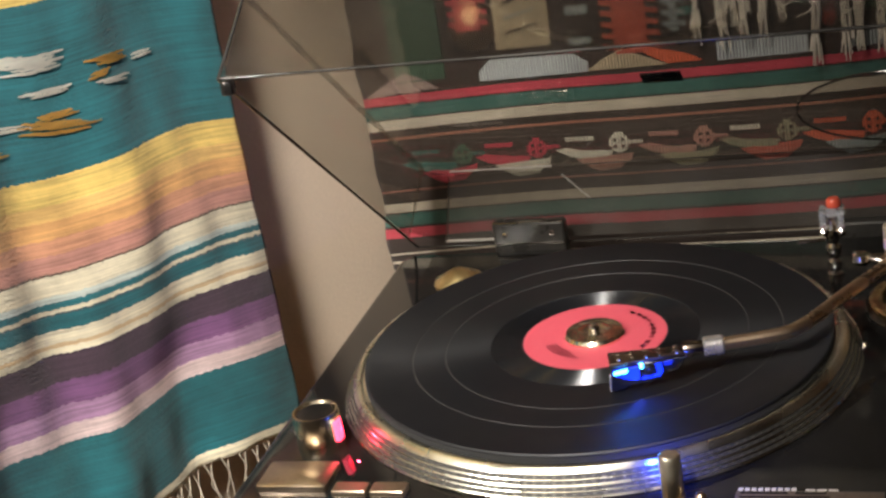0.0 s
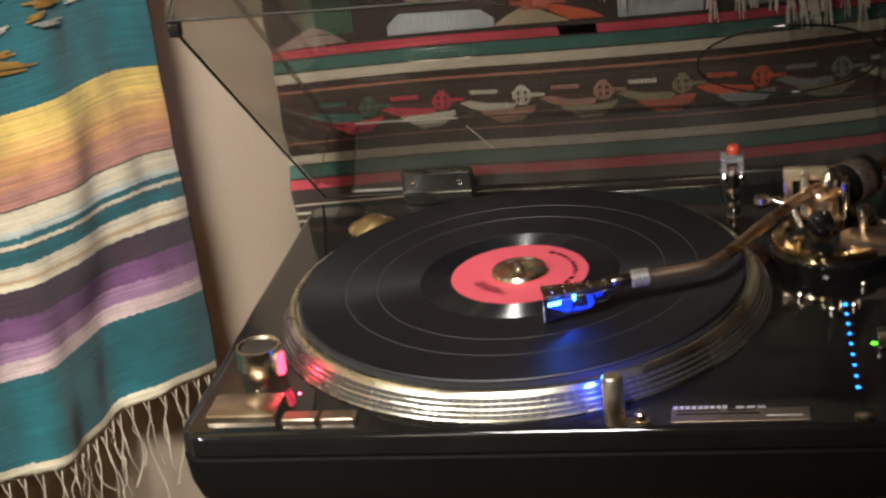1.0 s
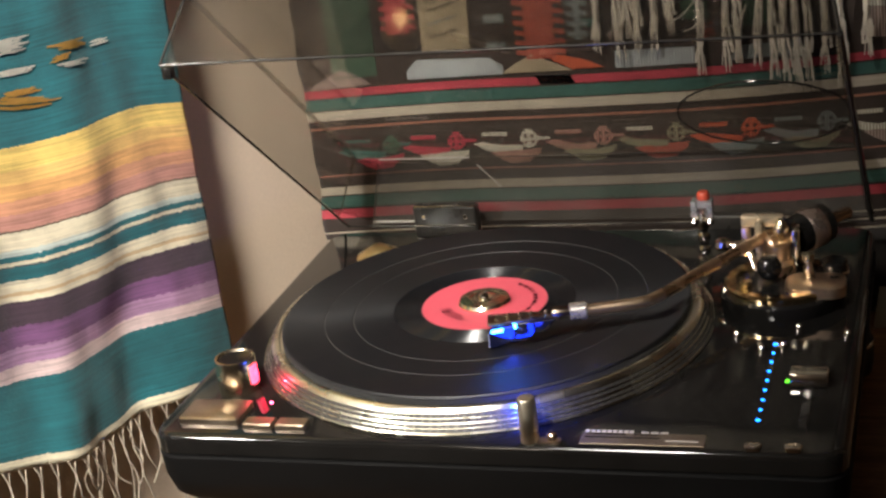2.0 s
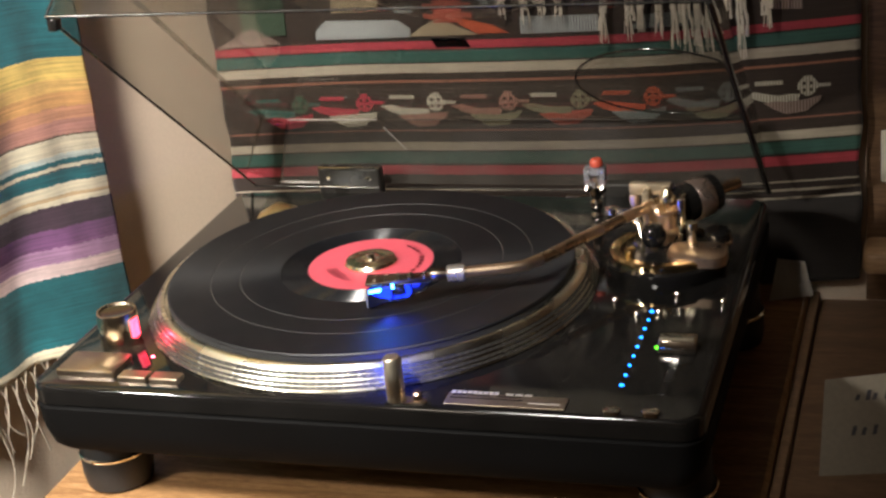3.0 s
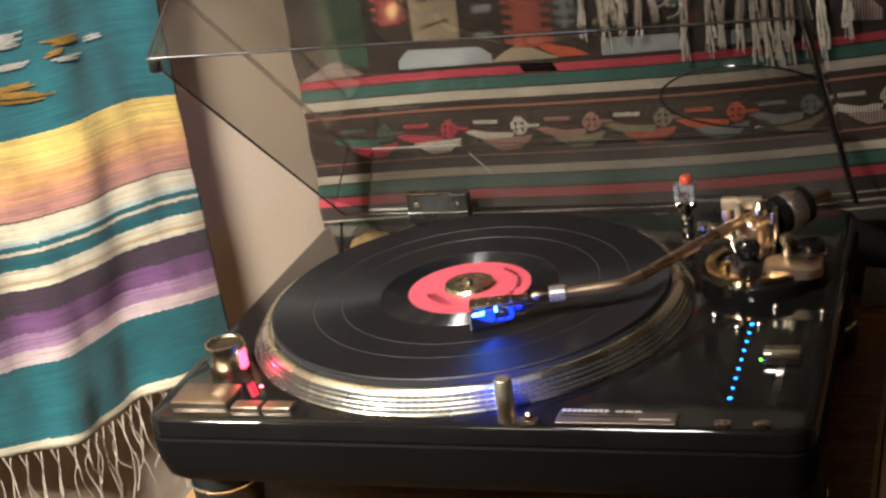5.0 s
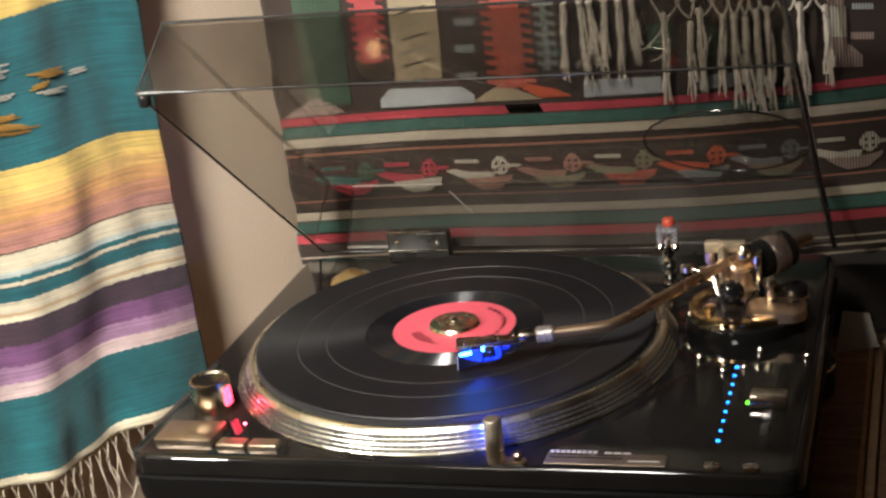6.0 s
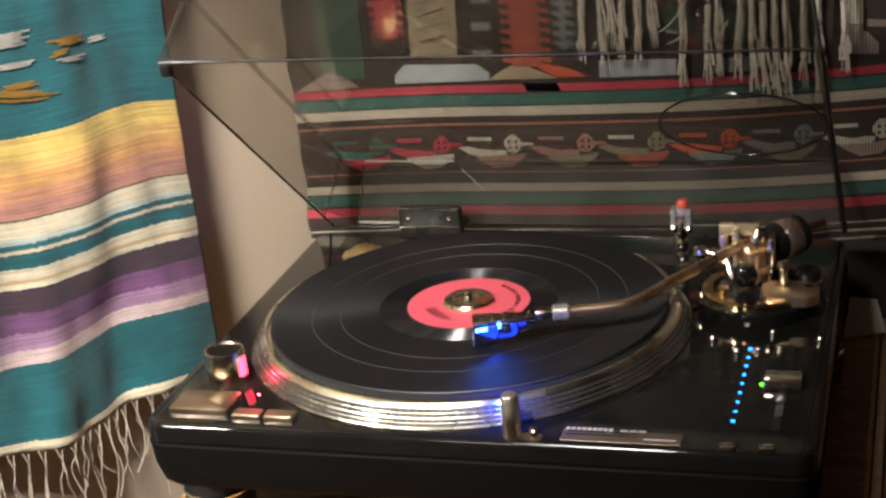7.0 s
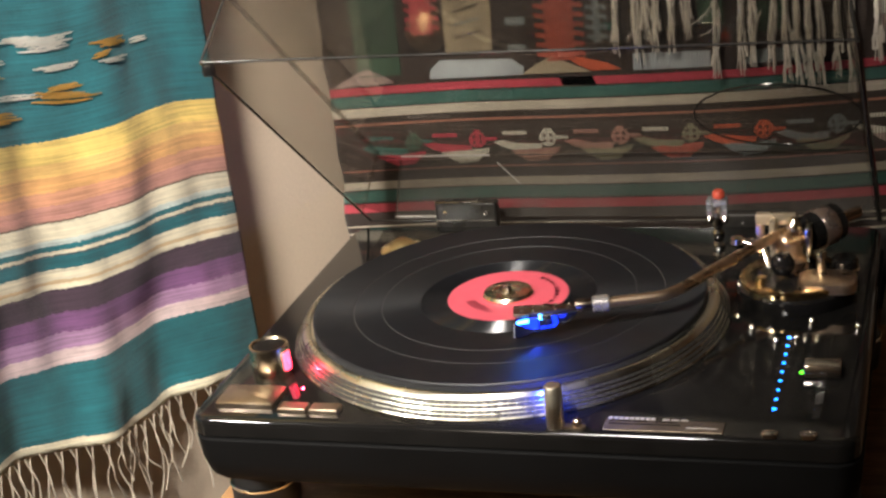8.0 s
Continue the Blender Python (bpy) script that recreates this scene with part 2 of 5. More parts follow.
VINYL = vinyl("grooved_vinyl", 0.36, 0.50, 0.85)
GAPSHEEN = vinyl("pale_sheen_vinyl", 0.34, 0.46, 0.0)
# The sheen of the track gaps is put into a paler base colour.
GAPSHEEN.node_tree.nodes["Principled BSDF"].inputs["Base Color"].default_value = (0.040, 0.038, 0.036, 1)
RUNOUT = vinyl("rippled_vinyl", 0.14, 0.24, 0.2)


def acrylic(name, tint, rough=0.03, dusty=(0.001, 0.008)):
    """Smoked acrylic: tinted see-through with a glossy face."""
    m = bpy.data.materials.new(name)
    m.use_nodes = True
    nt = m.node_tree
    nt.nodes.clear()
    out = nt.nodes.new("ShaderNodeOutputMaterial")
    mix = nt.nodes.new("ShaderNodeMixShader")
    tr = nt.nodes.new("ShaderNodeBsdfTransparent")
    gl = nt.nodes.new("ShaderNodeBsdfGlossy")
    lw = nt.nodes.new("ShaderNodeLayerWeight")
    lw.inputs["Blend"].default_value = 0.5
    pw = put(nt, "ShaderNodeMath")
    pw.operation = "POWER"
    pw.inputs[1].default_value = 5.0
    nt.links.new(lw.outputs["Facing"], pw.inputs[0])
    fr = put(nt, "ShaderNodeMath")
    fr.operation = "MULTIPLY_ADD"
    fr.inputs[1].default_value, fr.inputs[2].default_value = 0.75, 0.036
    nt.links.new(pw.outputs[0], fr.inputs[0])
    tr.inputs["Color"].default_value = (*tint, 1)
    gl.inputs["Color"].default_value = (0.9, 0.9, 0.9, 1)
    gl.inputs["Roughness"].default_value = rough
    nt.links.new(fr.outputs[0], mix.inputs["Fac"])
    nt.links.new(tr.outputs[0], mix.inputs[1])
    nt.links.new(gl.outputs[0], mix.inputs[2])
    dust = nt.nodes.new("ShaderNodeBsdfDiffuse")
    dust.inputs["Color"].default_value = (0.55, 0.52, 0.48, 1)
    film = nt.nodes.new("ShaderNodeMixShader")
    co = nt.nodes.new("ShaderNodeTexCoord")
    specks = put(nt, "ShaderNodeTexNoise", Scale=18.0, Detail=8.0)
    nt.links.new(co.outputs["Object"], specks.inputs["Vector"])
    much = put(nt, "ShaderNodeMapRange")
    much.inputs["From Min"].default_value, much.inputs["From Max"].default_value = 0.35, 0.75
    much.inputs["To Min"].default_value, much.inputs["To Max"].default_value = dusty
    nt.links.new(specks.outputs["Fac"], much.inputs["Value"])
    nt.links.new(much.outputs[0], film.inputs["Fac"])
    nt.links.new(mix.outputs[0], film.inputs[1])
    nt.links.new(dust.outputs[0], film.inputs[2])
    nt.links.new(film.outputs[0], out.inputs["Surface"])
    return m


SMOKED = acrylic("smoked_acrylic", (0.78, 0.77, 0.75))
DUSTY = acrylic("dusty_acrylic", (0.80, 0.79, 0.77), 0.05, (0.02, 0.06))
# Pale colour standing in for highlights and reflections on the lid.
PALEGLINT = surface("pale_lid_glint", (0.42, 0.40, 0.37), 0.16, 0.0, 200, 0.2, 30)
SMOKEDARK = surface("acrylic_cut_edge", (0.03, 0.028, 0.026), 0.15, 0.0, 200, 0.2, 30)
m, nt, b = nodes_of("clear_crystal")
b.inputs["Base Color"].default_value = (0.92, 0.93, 0.97, 1)
b.inputs["Transmission Weight"].default_value = 0.8
b.inputs["Roughness"].default_value = 0.06
CRYSTAL = m

# ---- mesh helpers ----


def part(name, bm, mat, parent=None, label="", smooth=True):
    me = bpy.data.meshes.new(name)
    bm.to_mesh(me)
    bm.free()
    if mat:
        me.materials.append(mat)
    if smooth:
        me.polygons.foreach_set("use_smooth", [True] * len(me.polygons))
        me.set_sharp_from_angle(angle=radians(35))
    ob = new(name, me)
    if parent:
        ob.parent = parent
    if label:
        ob["label"] = label
    return ob


def lathe(profile, seg=48, centre=(0, 0, 0), closed=False):
    """Turn (radius, height) points round z."""
    bm = bmesh.new()
    rings = []
    for r, z in profile:
        if r < 1e-6:
            rings.append([bm.verts.new((centre[0], centre[1], centre[2] + z))])
        else:
            rings.append([bm.verts.new((centre[0] + r * math.cos(2 * math.pi * k / seg), centre[1] + r * math.sin(2 * math.pi * k / seg), centre[2] + z)) for k in range(seg)])
    pairs = list(zip(rings, rings[1:]))
    if closed:
        pairs.append((rings[-1], rings[0]))
    for a, c in pairs:
        for k in range(seg):
            q = (k + 1) % seg
            if len(a) == 1 and len(c) == 1:
                continue
            if len(a) == 1:
                bm.faces.new((a[0], c[q], c[k]))
            elif len(c) == 1:
                bm.faces.new((a[k], a[q], c[0]))
            else:
                bm.faces.new((a[k], a[q], c[q], c[k]))
    bmesh.ops.recalc_face_normals(bm, faces=bm.faces)
    return bm


def block(lo, hi, bevel=0.001, seg=2):
    bm = bmesh.new()
    bmesh.ops.create_cube(bm, size=1.0)
    for v in bm.verts:
        v.co = [lo[n] + (v.co[n] + 0.5) * (hi[n] - lo[n]) for n in range(3)]
    if bevel:
        bmesh.ops.bevel(bm, geom=bm.edges[:], offset=bevel, segments=seg, affect="EDGES", profile=0.5)
    return bm


def rounded(points, n):
    """Corner-rounded outline of a rectangle: (x0, y0, x1, y1, radius)."""
    x0, y0, x1, y1, r = points
    out = []
    for cx, cy, a0 in ((x1 - r, y1 - r, 0), (x0 + r, y1 - r, 90), (x0 + r, y0 + r, 180), (x1 - r, y0 + r, 270)):
        for k in range(n + 1):
            a = radians(a0 + 90 * k / n)
            out.append((cx + r * math.cos(a), cy + r * math.sin(a)))
    return out


def loft(levels, cap=True):
    """Skin equal-length outlines: (outline, z)."""
    bm = bmesh.new()
    rings = [[bm.verts.new((x, y, z)) for x, y in o] for o, z in levels]
    for a, c in zip(rings, rings[1:]):
        for k in range(len(a)):
            q = (k + 1) % len(a)
            bm.faces.new((a[k], a[q], c[q], c[k]))
    if cap:
        bm.faces.new(rings[0])
        bm.faces.new(rings[-1])
    bmesh.ops.recalc_face_normals(bm, faces=bm.faces)
    return bm


def pipe(points, radius, seg=12, taper=None):
    """A round tube through points, with capped ends."""
    bm = bmesh.new()
    pts = [Vector(p) for p in points]
    rings = []
    for i, p in enumerate(pts):
        d = (pts[min(i + 1, len(pts) - 1)] - pts[max(i - 1, 0)]).normalized()
        side = d.cross(Vector((0, 0, 1)))
        side = side.normalized() if side.length > 1e-4 else Vector((1, 0, 0))
        up = side.cross(d).normalized()
        r = radius * (taper[i] if taper else 1.0)
        rings.append([bm.verts.new(p + r * (math.cos(2 * math.pi * k / seg) * side + math.sin(2 * math.pi * k / seg) * up)) for k in range(seg)])
    for a, c in zip(rings, rings[1:]):
        for k in range(seg):
            q = (k + 1) % seg
            bm.faces.new((a[k], a[q], c[q], c[k]))
    bm.faces.new(rings[0])
    bm.faces.new(rings[-1])
    bmesh.ops.recalc_face_normals(bm, faces=bm.faces)
    return bm


def smooth_path(points, n=8):
    """Catmull-Rom through points."""
    p = [Vector(q) for q in points]
    p = [2 * p[0] - p[1]] + p + [2 * p[-1] - p[-2]]
    out = []
    for i in range(1, len(p) - 2):
        for k in range(n):
            t = k / n
            out.append(0.5 * ((2 * p[i]) + (p[i + 1] - p[i - 1]) * t + (2 * p[i - 1] - 5 * p[i] + 4 * p[i + 1] - p[i + 2]) * t * t + (3 * p[i] - p[i - 1] - 3 * p[i + 1] + p[i + 2]) * t ** 3))
    out.append(p[-2])
    return out


def slab(corners, thick):
    """A plate between four corners, with thickness to the far side of its normal."""
    bm = bmesh.new()
    c = [Vector(q) for q in corners]
    n = (c[1] - c[0]).cross(c[3] - c[0]).normalized() * thick
    a = [bm.verts.new(q) for q in c]
    e = [bm.verts.new(q - n) for q in c]
    bm.faces.new(a)
    bm.faces.new(e[::-1])
    for k in range(4):
        q = (k + 1) % 4
        bm.faces.new((a[q], a[k], e[k], e[q]))
    bmesh.ops.recalc_face_normals(bm, faces=bm.faces)
    return bm


def thing(name, at, label, category, group=""):
    ob = new(name)
    ob.location = at
    ob.empty_display_size = 0.02
    return tagged(ob, label, category, group)


def rel(ob, parent):
    """Parent a mesh that was built in world metres."""
    ob.parent = parent
    ob.matrix_parent_inverse = Matrix.Translation(-Vector(parent.location))
    return ob


def wpart(name, bm, mat, parent, label="", smooth=True):
    """A part built in world metres under a thing at its place."""
    return rel(part(name, bm, mat, None, label, smooth), parent)


# ---- the room ----
TABLE_Z = -0.104
BACK_Y = 0.427


def structure(name, bm, mat, label, category):
    return tagged(part(name, bm, mat, smooth=False), label, category, kind="structure")


structure("wall_north", block((-0.9, BACK_Y, -0.9), (2.4, BACK_Y + 0.1, 1.9), 0), WALLP, "beige painted wall behind the record player", "wall")
# The side wall runs from the corner towards the viewer, turning outwards.
WX, WY, WD = -0.039, BACK_Y, Vector((-0.371, -0.928, 0))
far = Vector((WX, WY, 0)) + WD * 0.62
structure("wall_west", slab([(WX, WY, -0.9), (far.x, far.y, -0.9), (far.x, far.y, 1.9), (WX, WY, 1.9)], -0.08), WALLP, "beige painted side wall beside the record player", "wall")
# Unseen walls, floor and ceiling, added to close the room for bounce light.
structure("wall_south", block((-2.2, -3.1, -0.9), (2.4, -3.0, 1.9), 0), FILLROOM, "unseen added room wall, dark for dim fill", "wall")
structure("wall_east", block((2.4, -3.1, -0.9), (2.5, BACK_Y + 0.1, 1.9), 0), FILLROOM, "unseen added room wall, dark for dim fill", "wall")
structure("wall_west_far", block((-2.3, -3.1, -0.9), (-2.2, BACK_Y + 0.1, 1.9), 0), FILLROOM, "unseen added room wall, dark for dim fill", "wall")
structure("floor", block((-2.3, -3.1, -0.95), (2.5, BACK_Y + 0.1, -0.9), 0), FLOORW, "unseen added room floor in brown wood", "floor")
structure("ceiling", block((-2.3, -3.1, 1.95), (2.5, BACK_Y + 0.1, 2.0), 0), FILLROOM, "unseen added room ceiling, dark for dim fill", "ceiling")

# ---- table and things beside the player ----
table = thing("table", (0.2, 0.2, -0.9), "oak-coloured wooden table under the record player", "table")
wpart("tabletop", loft([(rounded((-0.026, -0.055, 0.474, 0.425, 0.012), 4), TABLE_Z - 0.03), (rounded((-0.029, -0.058, 0.477, 0.425, 0.014), 4), TABLE_Z - 0.026), (rounded((-0.029, -0.058, 0.477, 0.425, 0.014), 4), TABLE_Z - 0.004), (rounded((-0.026, -0.055, 0.474, 0.425, 0.012), 4), TABLE_Z)]), TABLEW, table)
for lx in (-0.005, 0.42):
    for ly in (-0.03, 0.38):
        wpart("leg", block((lx, ly, -0.9), (lx + 0.035, ly + 0.035, TABLE_Z - 0.028), 0.003), TABLEW, table)

cabinet = thing("wooden_cabinet", (0.75, 0.25, -0.9), "dark brown wooden cabinet standing beside the table", "cabinet")
wpart("body", block((0.486, 0.05, -0.9), (1.1, 0.4245, TABLE_Z - 0.012), 0.004), DARKW, cabinet)
wpart("back_board", block((0.523, 0.425, TABLE_Z - 0.013), (1.1, 0.4268, 0.75), 0.0005), DARKW, cabinet)
wpart("edge_strip", block((0.478, 0.045, -0.9), (0.4855, 0.4245, TABLE_Z - 0.006), 0.002), EDGEW, cabinet, "lighter wooden edge strip")
wpart("shelf_end", block((0.522, 0.385, -0.078), (0.62, 0.4245, -0.058), 0.006, 3), PALEW, cabinet, "pale rounded shelf end")

wpart("wall_plate", block((0.5345, 0.4205, -0.010), (0.600, 0.4248, 0.034), 0.0015), PAPER, cabinet, "white square plate on the board")

card = thing("paper_card", (0.54, 0.135, TABLE_Z - 0.012), "handwritten white paper card leaning on dark wood", "card")
wpart("sheet", slab([(0.508, 0.130, TABLE_Z - 0.011), (0.60, 0.150, TABLE_Z - 0.011), (0.603, 0.168, -0.044), (0.511, 0.148, -0.050)], 0.0006), SHADECARD, card, smooth=False)
for row, (h, w0, w1) in enumerate(((0.78, 0.22, 0.62), (0.42, 0.2, 0.7))):
    a, c2 = Vector((0.508, 0.130, TABLE_Z - 0.011)), Vector((0.511, 0.148, -0.050))
    o = a.lerp(c2, h)
    dx = Vector((0.092, 0.020, 0))
    o2 = o + Vector((0, -0.0012, 0))
    up = (c2 - a).normalized() * 0.008
    for k in range(6):
        s0 = w0 + (w1 - w0) * (k / 6) + 0.012 * math.sin(k * 2.3 + row)
        up = (c2 - a).normalized() * (0.004 + 0.003 * abs(math.sin(k * 1.7 + row)))
        wpart("ink_bar", slab([o2 + dx * s0, o2 + dx * (s0 + 0.030), o2 + dx * (s0 + 0.040) + up, o2 + dx * (s0 + 0.012) + up], 0.0003), MARKER, card, smooth=False)

scrap = thing("paper_scrap", (0.465, 0.39, TABLE_Z), "folded scrap of white paper behind the player", "paper")
bm = bmesh.new()
v = [bm.verts.new(p) for p in ((0.447, 0.385, TABLE_Z + 0.0012), (0.482, 0.398, TABLE_Z + 0.0012), (0.474, 0.412, -0.078), (0.452, 0.408, -0.074), (0.46, 0.423, TABLE_Z + 0.004))]
bm.faces.new((v[0], v[1], v[2], v[3]))
bm.faces.new((v[3], v[2], v[4]))
bmesh.ops.solidify(bm, geom=bm.faces[:], thickness=0.0006)
wpart("sheet", bm, PAPER, scrap, smooth=False)

# ---- woven wall hanging behind the player ----
HANG_Y = 0.415
BROWN, BRICK, TEAL, BONE = (0.036, 0.024, 0.018), (0.38, 0.045, 0.062), (0.040, 0.108, 0.088), (0.42, 0.37, 0.29)
DUST, OLIVE, SLATE, RUST = (0.30, 0.16, 0.12), (0.21, 0.19, 0.12), (0.20, 0.22, 0.21), (0.45, 0.10, 0.055)
KILIM = stripes("kilim_weave", [
    (-0.06, (0.020, 0.016, 0.014)), (-0.0470, BONE), (-0.0450, (0.03, 0.02, 0.016)), (-0.0400, BONE), (-0.0382, (0.03, 0.02, 0.016)), (-0.0325, BONE), (-0.0305, (0.03, 0.02, 0.016)),
    (-0.0170, BRICK), (-0.0085, (0.03, 0.02, 0.016)), (-0.0065, TEAL), (0.0045, (0.03, 0.02, 0.016)), (0.0060, BONE), (0.0140, BROWN),
    (0.0240, (0.28, 0.12, 0.08)), (0.0258, BROWN), (0.0700, (0.30, 0.13, 0.08)), (0.0722, BROWN), (0.0785, BONE), (0.0870, (0.03, 0.02, 0.016)),
    (0.0885, TEAL), (0.0985, (0.03, 0.02, 0.016)), (0.1000, BRICK), (0.1075, BROWN),
], -0.06, 0.125, 0.0016, 420.0, 700.0)


def cloth(name, width, z0, z1, nu, nv, place, mat, thick=0.0016):
    """A hanging cloth: place(u, z) gives a point; the texture runs in metres."""
    bm = bmesh.new()
    uv = bm.loops.layers.uv.new("UVMap")
    grid = [[bm.verts.new(place(width * i / nu, z0 + (z1 - z0) * j / nv)) for j in range(nv + 1)] for i in range(nu + 1)]
    for i in range(nu):
        for j in range(nv):
            f = bm.faces.new((grid[i][j], grid[i + 1][j], grid[i + 1][j + 1], grid[i][j + 1]))
            for loop, (a, c) in zip(f.loops, ((i, j), (i + 1, j), (i + 1, j + 1), (i, j + 1))):
                loop[uv].uv = (width * a / nu, z0 + (z1 - z0) * c / nv)
    ob = part(name, bm, mat)
    so = ob.modifiers.new("thickness", "SOLIDIFY")
    so.thickness, so.offset = thick, 0.0
    return ob


def hang_point(u, z):
    x = -0.051 + u
    wob = 0.0045 * noise.noise((0, z * 26, 3.0)) if u < 0.006 or u > 0.563 else 0.0
    lift = 0.0012 * math.sin(x * 16 + 0.5) + 0.0025 * noise.noise((x * 5, z * 4, 0.3))
    return (x + wob, HANG_Y + lift, z + sag(x))


def sag(x):
    """The stripes of the hanging sink a little towards the corner."""
    rise = 0.024 * max(0.0, x - 0.155) + 0.2 * max(0.0, x - 0.30) ** 2
    return rise - 0.0075 - 0.004 * max(0.0, (0.15 - x) / 0.2) ** 1.5 + 0.001 * math.sin(x * 9.0)


hanging = thing("wall_hanging", (0.23, HANG_Y, -0.12), "dark brown woven wall hanging with striped bands and duck motifs", "tapestry")
rel(cloth("cloth", 0.568, -0.125, 0.62, 110, 130, hang_point, KILIM), hanging)


def motif(name, outline, mat, at, flip=False, lift=0.0022):
    """A woven patch standing a little proud of the hanging; outline in metres."""
    bm = bmesh.new()
    front, rear = [], []
    for x, z in outline:
        px, pz = at[0] + (-x if flip else x), at[1] + z
        y = HANG_Y - lift + 0.0012 * math.sin(px * 16 + 0.5) + 0.0025 * noise.noise((px * 5, pz * 4, 0.3))
        front.append(bm.verts.new((px, y, pz + sag(px))))
        rear.append(bm.verts.new((px, y + 0.0012, pz + sag(px))))
    faces = [bm.faces.new(front), bm.faces.new(rear[::-1])]
    for k in range(len(front)):
        q = (k + 1) % len(front)
        bm.faces.new((front[k], rear[k], rear[q], front[q]))
    bmesh.ops.triangulate(bm, faces=faces)
    bmesh.ops.recalc_face_normals(bm, faces=bm.faces)
    return wpart(name, bm, mat, hanging, smooth=False)


Y = {k: yarn_patch("yarn_" + k, c) for k, c in dict(brick=BRICK, bone=(0.44, 0.41, 0.33), dust=DUST, olive=OLIVE, slate=SLATE, rust=(0.36, 0.085, 0.055), teal=TEAL,
     orange=(0.50, 0.10, 0.045), pale=(0.34, 0.36, 0.36), brown=BROWN, sand=(0.36, 0.29, 0.19), green=(0.055, 0.095, 0.06), pink=(0.46, 0.085, 0.085), mauve=(0.27, 0.20, 0.17)).items()}
DUCK = [(-0.052, -0.0035), (-0.043, -0.0020), (-0.034, -0.0045), (-0.024, -0.0068), (-0.014, -0.0056), (-0.006, -0.0066), (-0.008, -0.0115), (-0.030, -0.0125), (-0.042, -0.0088)]
BELLY = [(-0.036, -0.0118), (-0.026, -0.0108), (-0.014, -0.0122), (0.000, -0.0108), (0.011, -0.0085), (0.0095, -0.0130), (0.004, -0.0165), (-0.001, -0.0210), (-0.018, -0.0225), (-0.027, -0.0180)]
TAILBAR = [(-0.043, 0.0068), (-0.020, 0.0064), (-0.020, 0.0032), (-0.043, 0.0036)]
BEAK = [(0.006, 0.0016), (0.0185, 0.0010), (0.0185, -0.0012), (0.006, -0.0014)]
FLOWER = [(-0.0030, 0.0088), (0.0030, 0.0088), (0.0030, 0.0056), (0.0059, 0.0056), (0.0059, 0.0024), (0.0081, 0.0024), (0.0081, -0.0024), (0.0059, -0.0024), (0.0059, -0.0056), (0.0022, -0.0056), (0.0022, -0.0080), (-0.0022, -0.0080), (-0.0022, -0.0056), (-0.0059, -0.0056), (-0.0059, -0.0024), (-0.0081, -0.0024), (-0.0081, 0.0024), (-0.0059, 0.0024), (-0.0059, 0.0056), (-0.0030, 0.0056)]
HOLE = [(-0.0012, 0.0012), (0.0012, 0.0012), (0.0012, -0.0012), (-0.0012, -0.0012)]
FLOCK = [(0.026, "teal", "brick", "green", "teal"), (0.088, "brick", "bone", "brick", "brick"), (0.155, "bone", "dust", "bone", "bone"), (0.222, "dust", "olive", "dust", "dust"),
         (0.285, "olive", "rust", "olive", "bone"), (0.348, "orange", "slate", "orange", "orange"), (0.410, "slate", "olive", "slate", "slate"), (0.475, "bone", "mauve", "bone", "bone")]
for fx, body, belly, head, bar in FLOCK:
    at = (fx, 0.0520)
    motif("duck_body", DUCK, Y[body], at)
    motif("duck_belly", BELLY, Y[belly], at, lift=0.0030)
    motif("flower_head", FLOWER, Y[head], at, lift=0.0026)
    for ex in (-0.0030, 0.0030):
        for ez in (-0.0028, 0.0028):
            motif("flower_hole", HOLE, Y["brown"], (fx + ex, 0.0520 + ez), lift=0.0034)
    motif("tail_bar", TAILBAR, Y[bar], at)
    motif("beak", BEAK, Y[body], at)
# The upper field: serrated columns, triangles and dashes.


def comb(mat, x0, x1, z0, z1, depth, step=0.0088):
    """A column with a comb of short woven teeth down both sides."""
    motif("column", [(x0, z0), (x1, z0), (x1, z1), (x0, z1)], Y[mat], (0, 0))
    z = z0 + 0.003
    while z < z1:
        for xa, xb in ((x0 - depth, x0 + 0.0005), (x1 - 0.0005, x1 + depth)):
            motif("tooth", [(xa, z + 0.002), (xb, z), (xb, z + 0.0042), (xa, z + 0.0055)], Y[mat], (0, 0))
        z += step


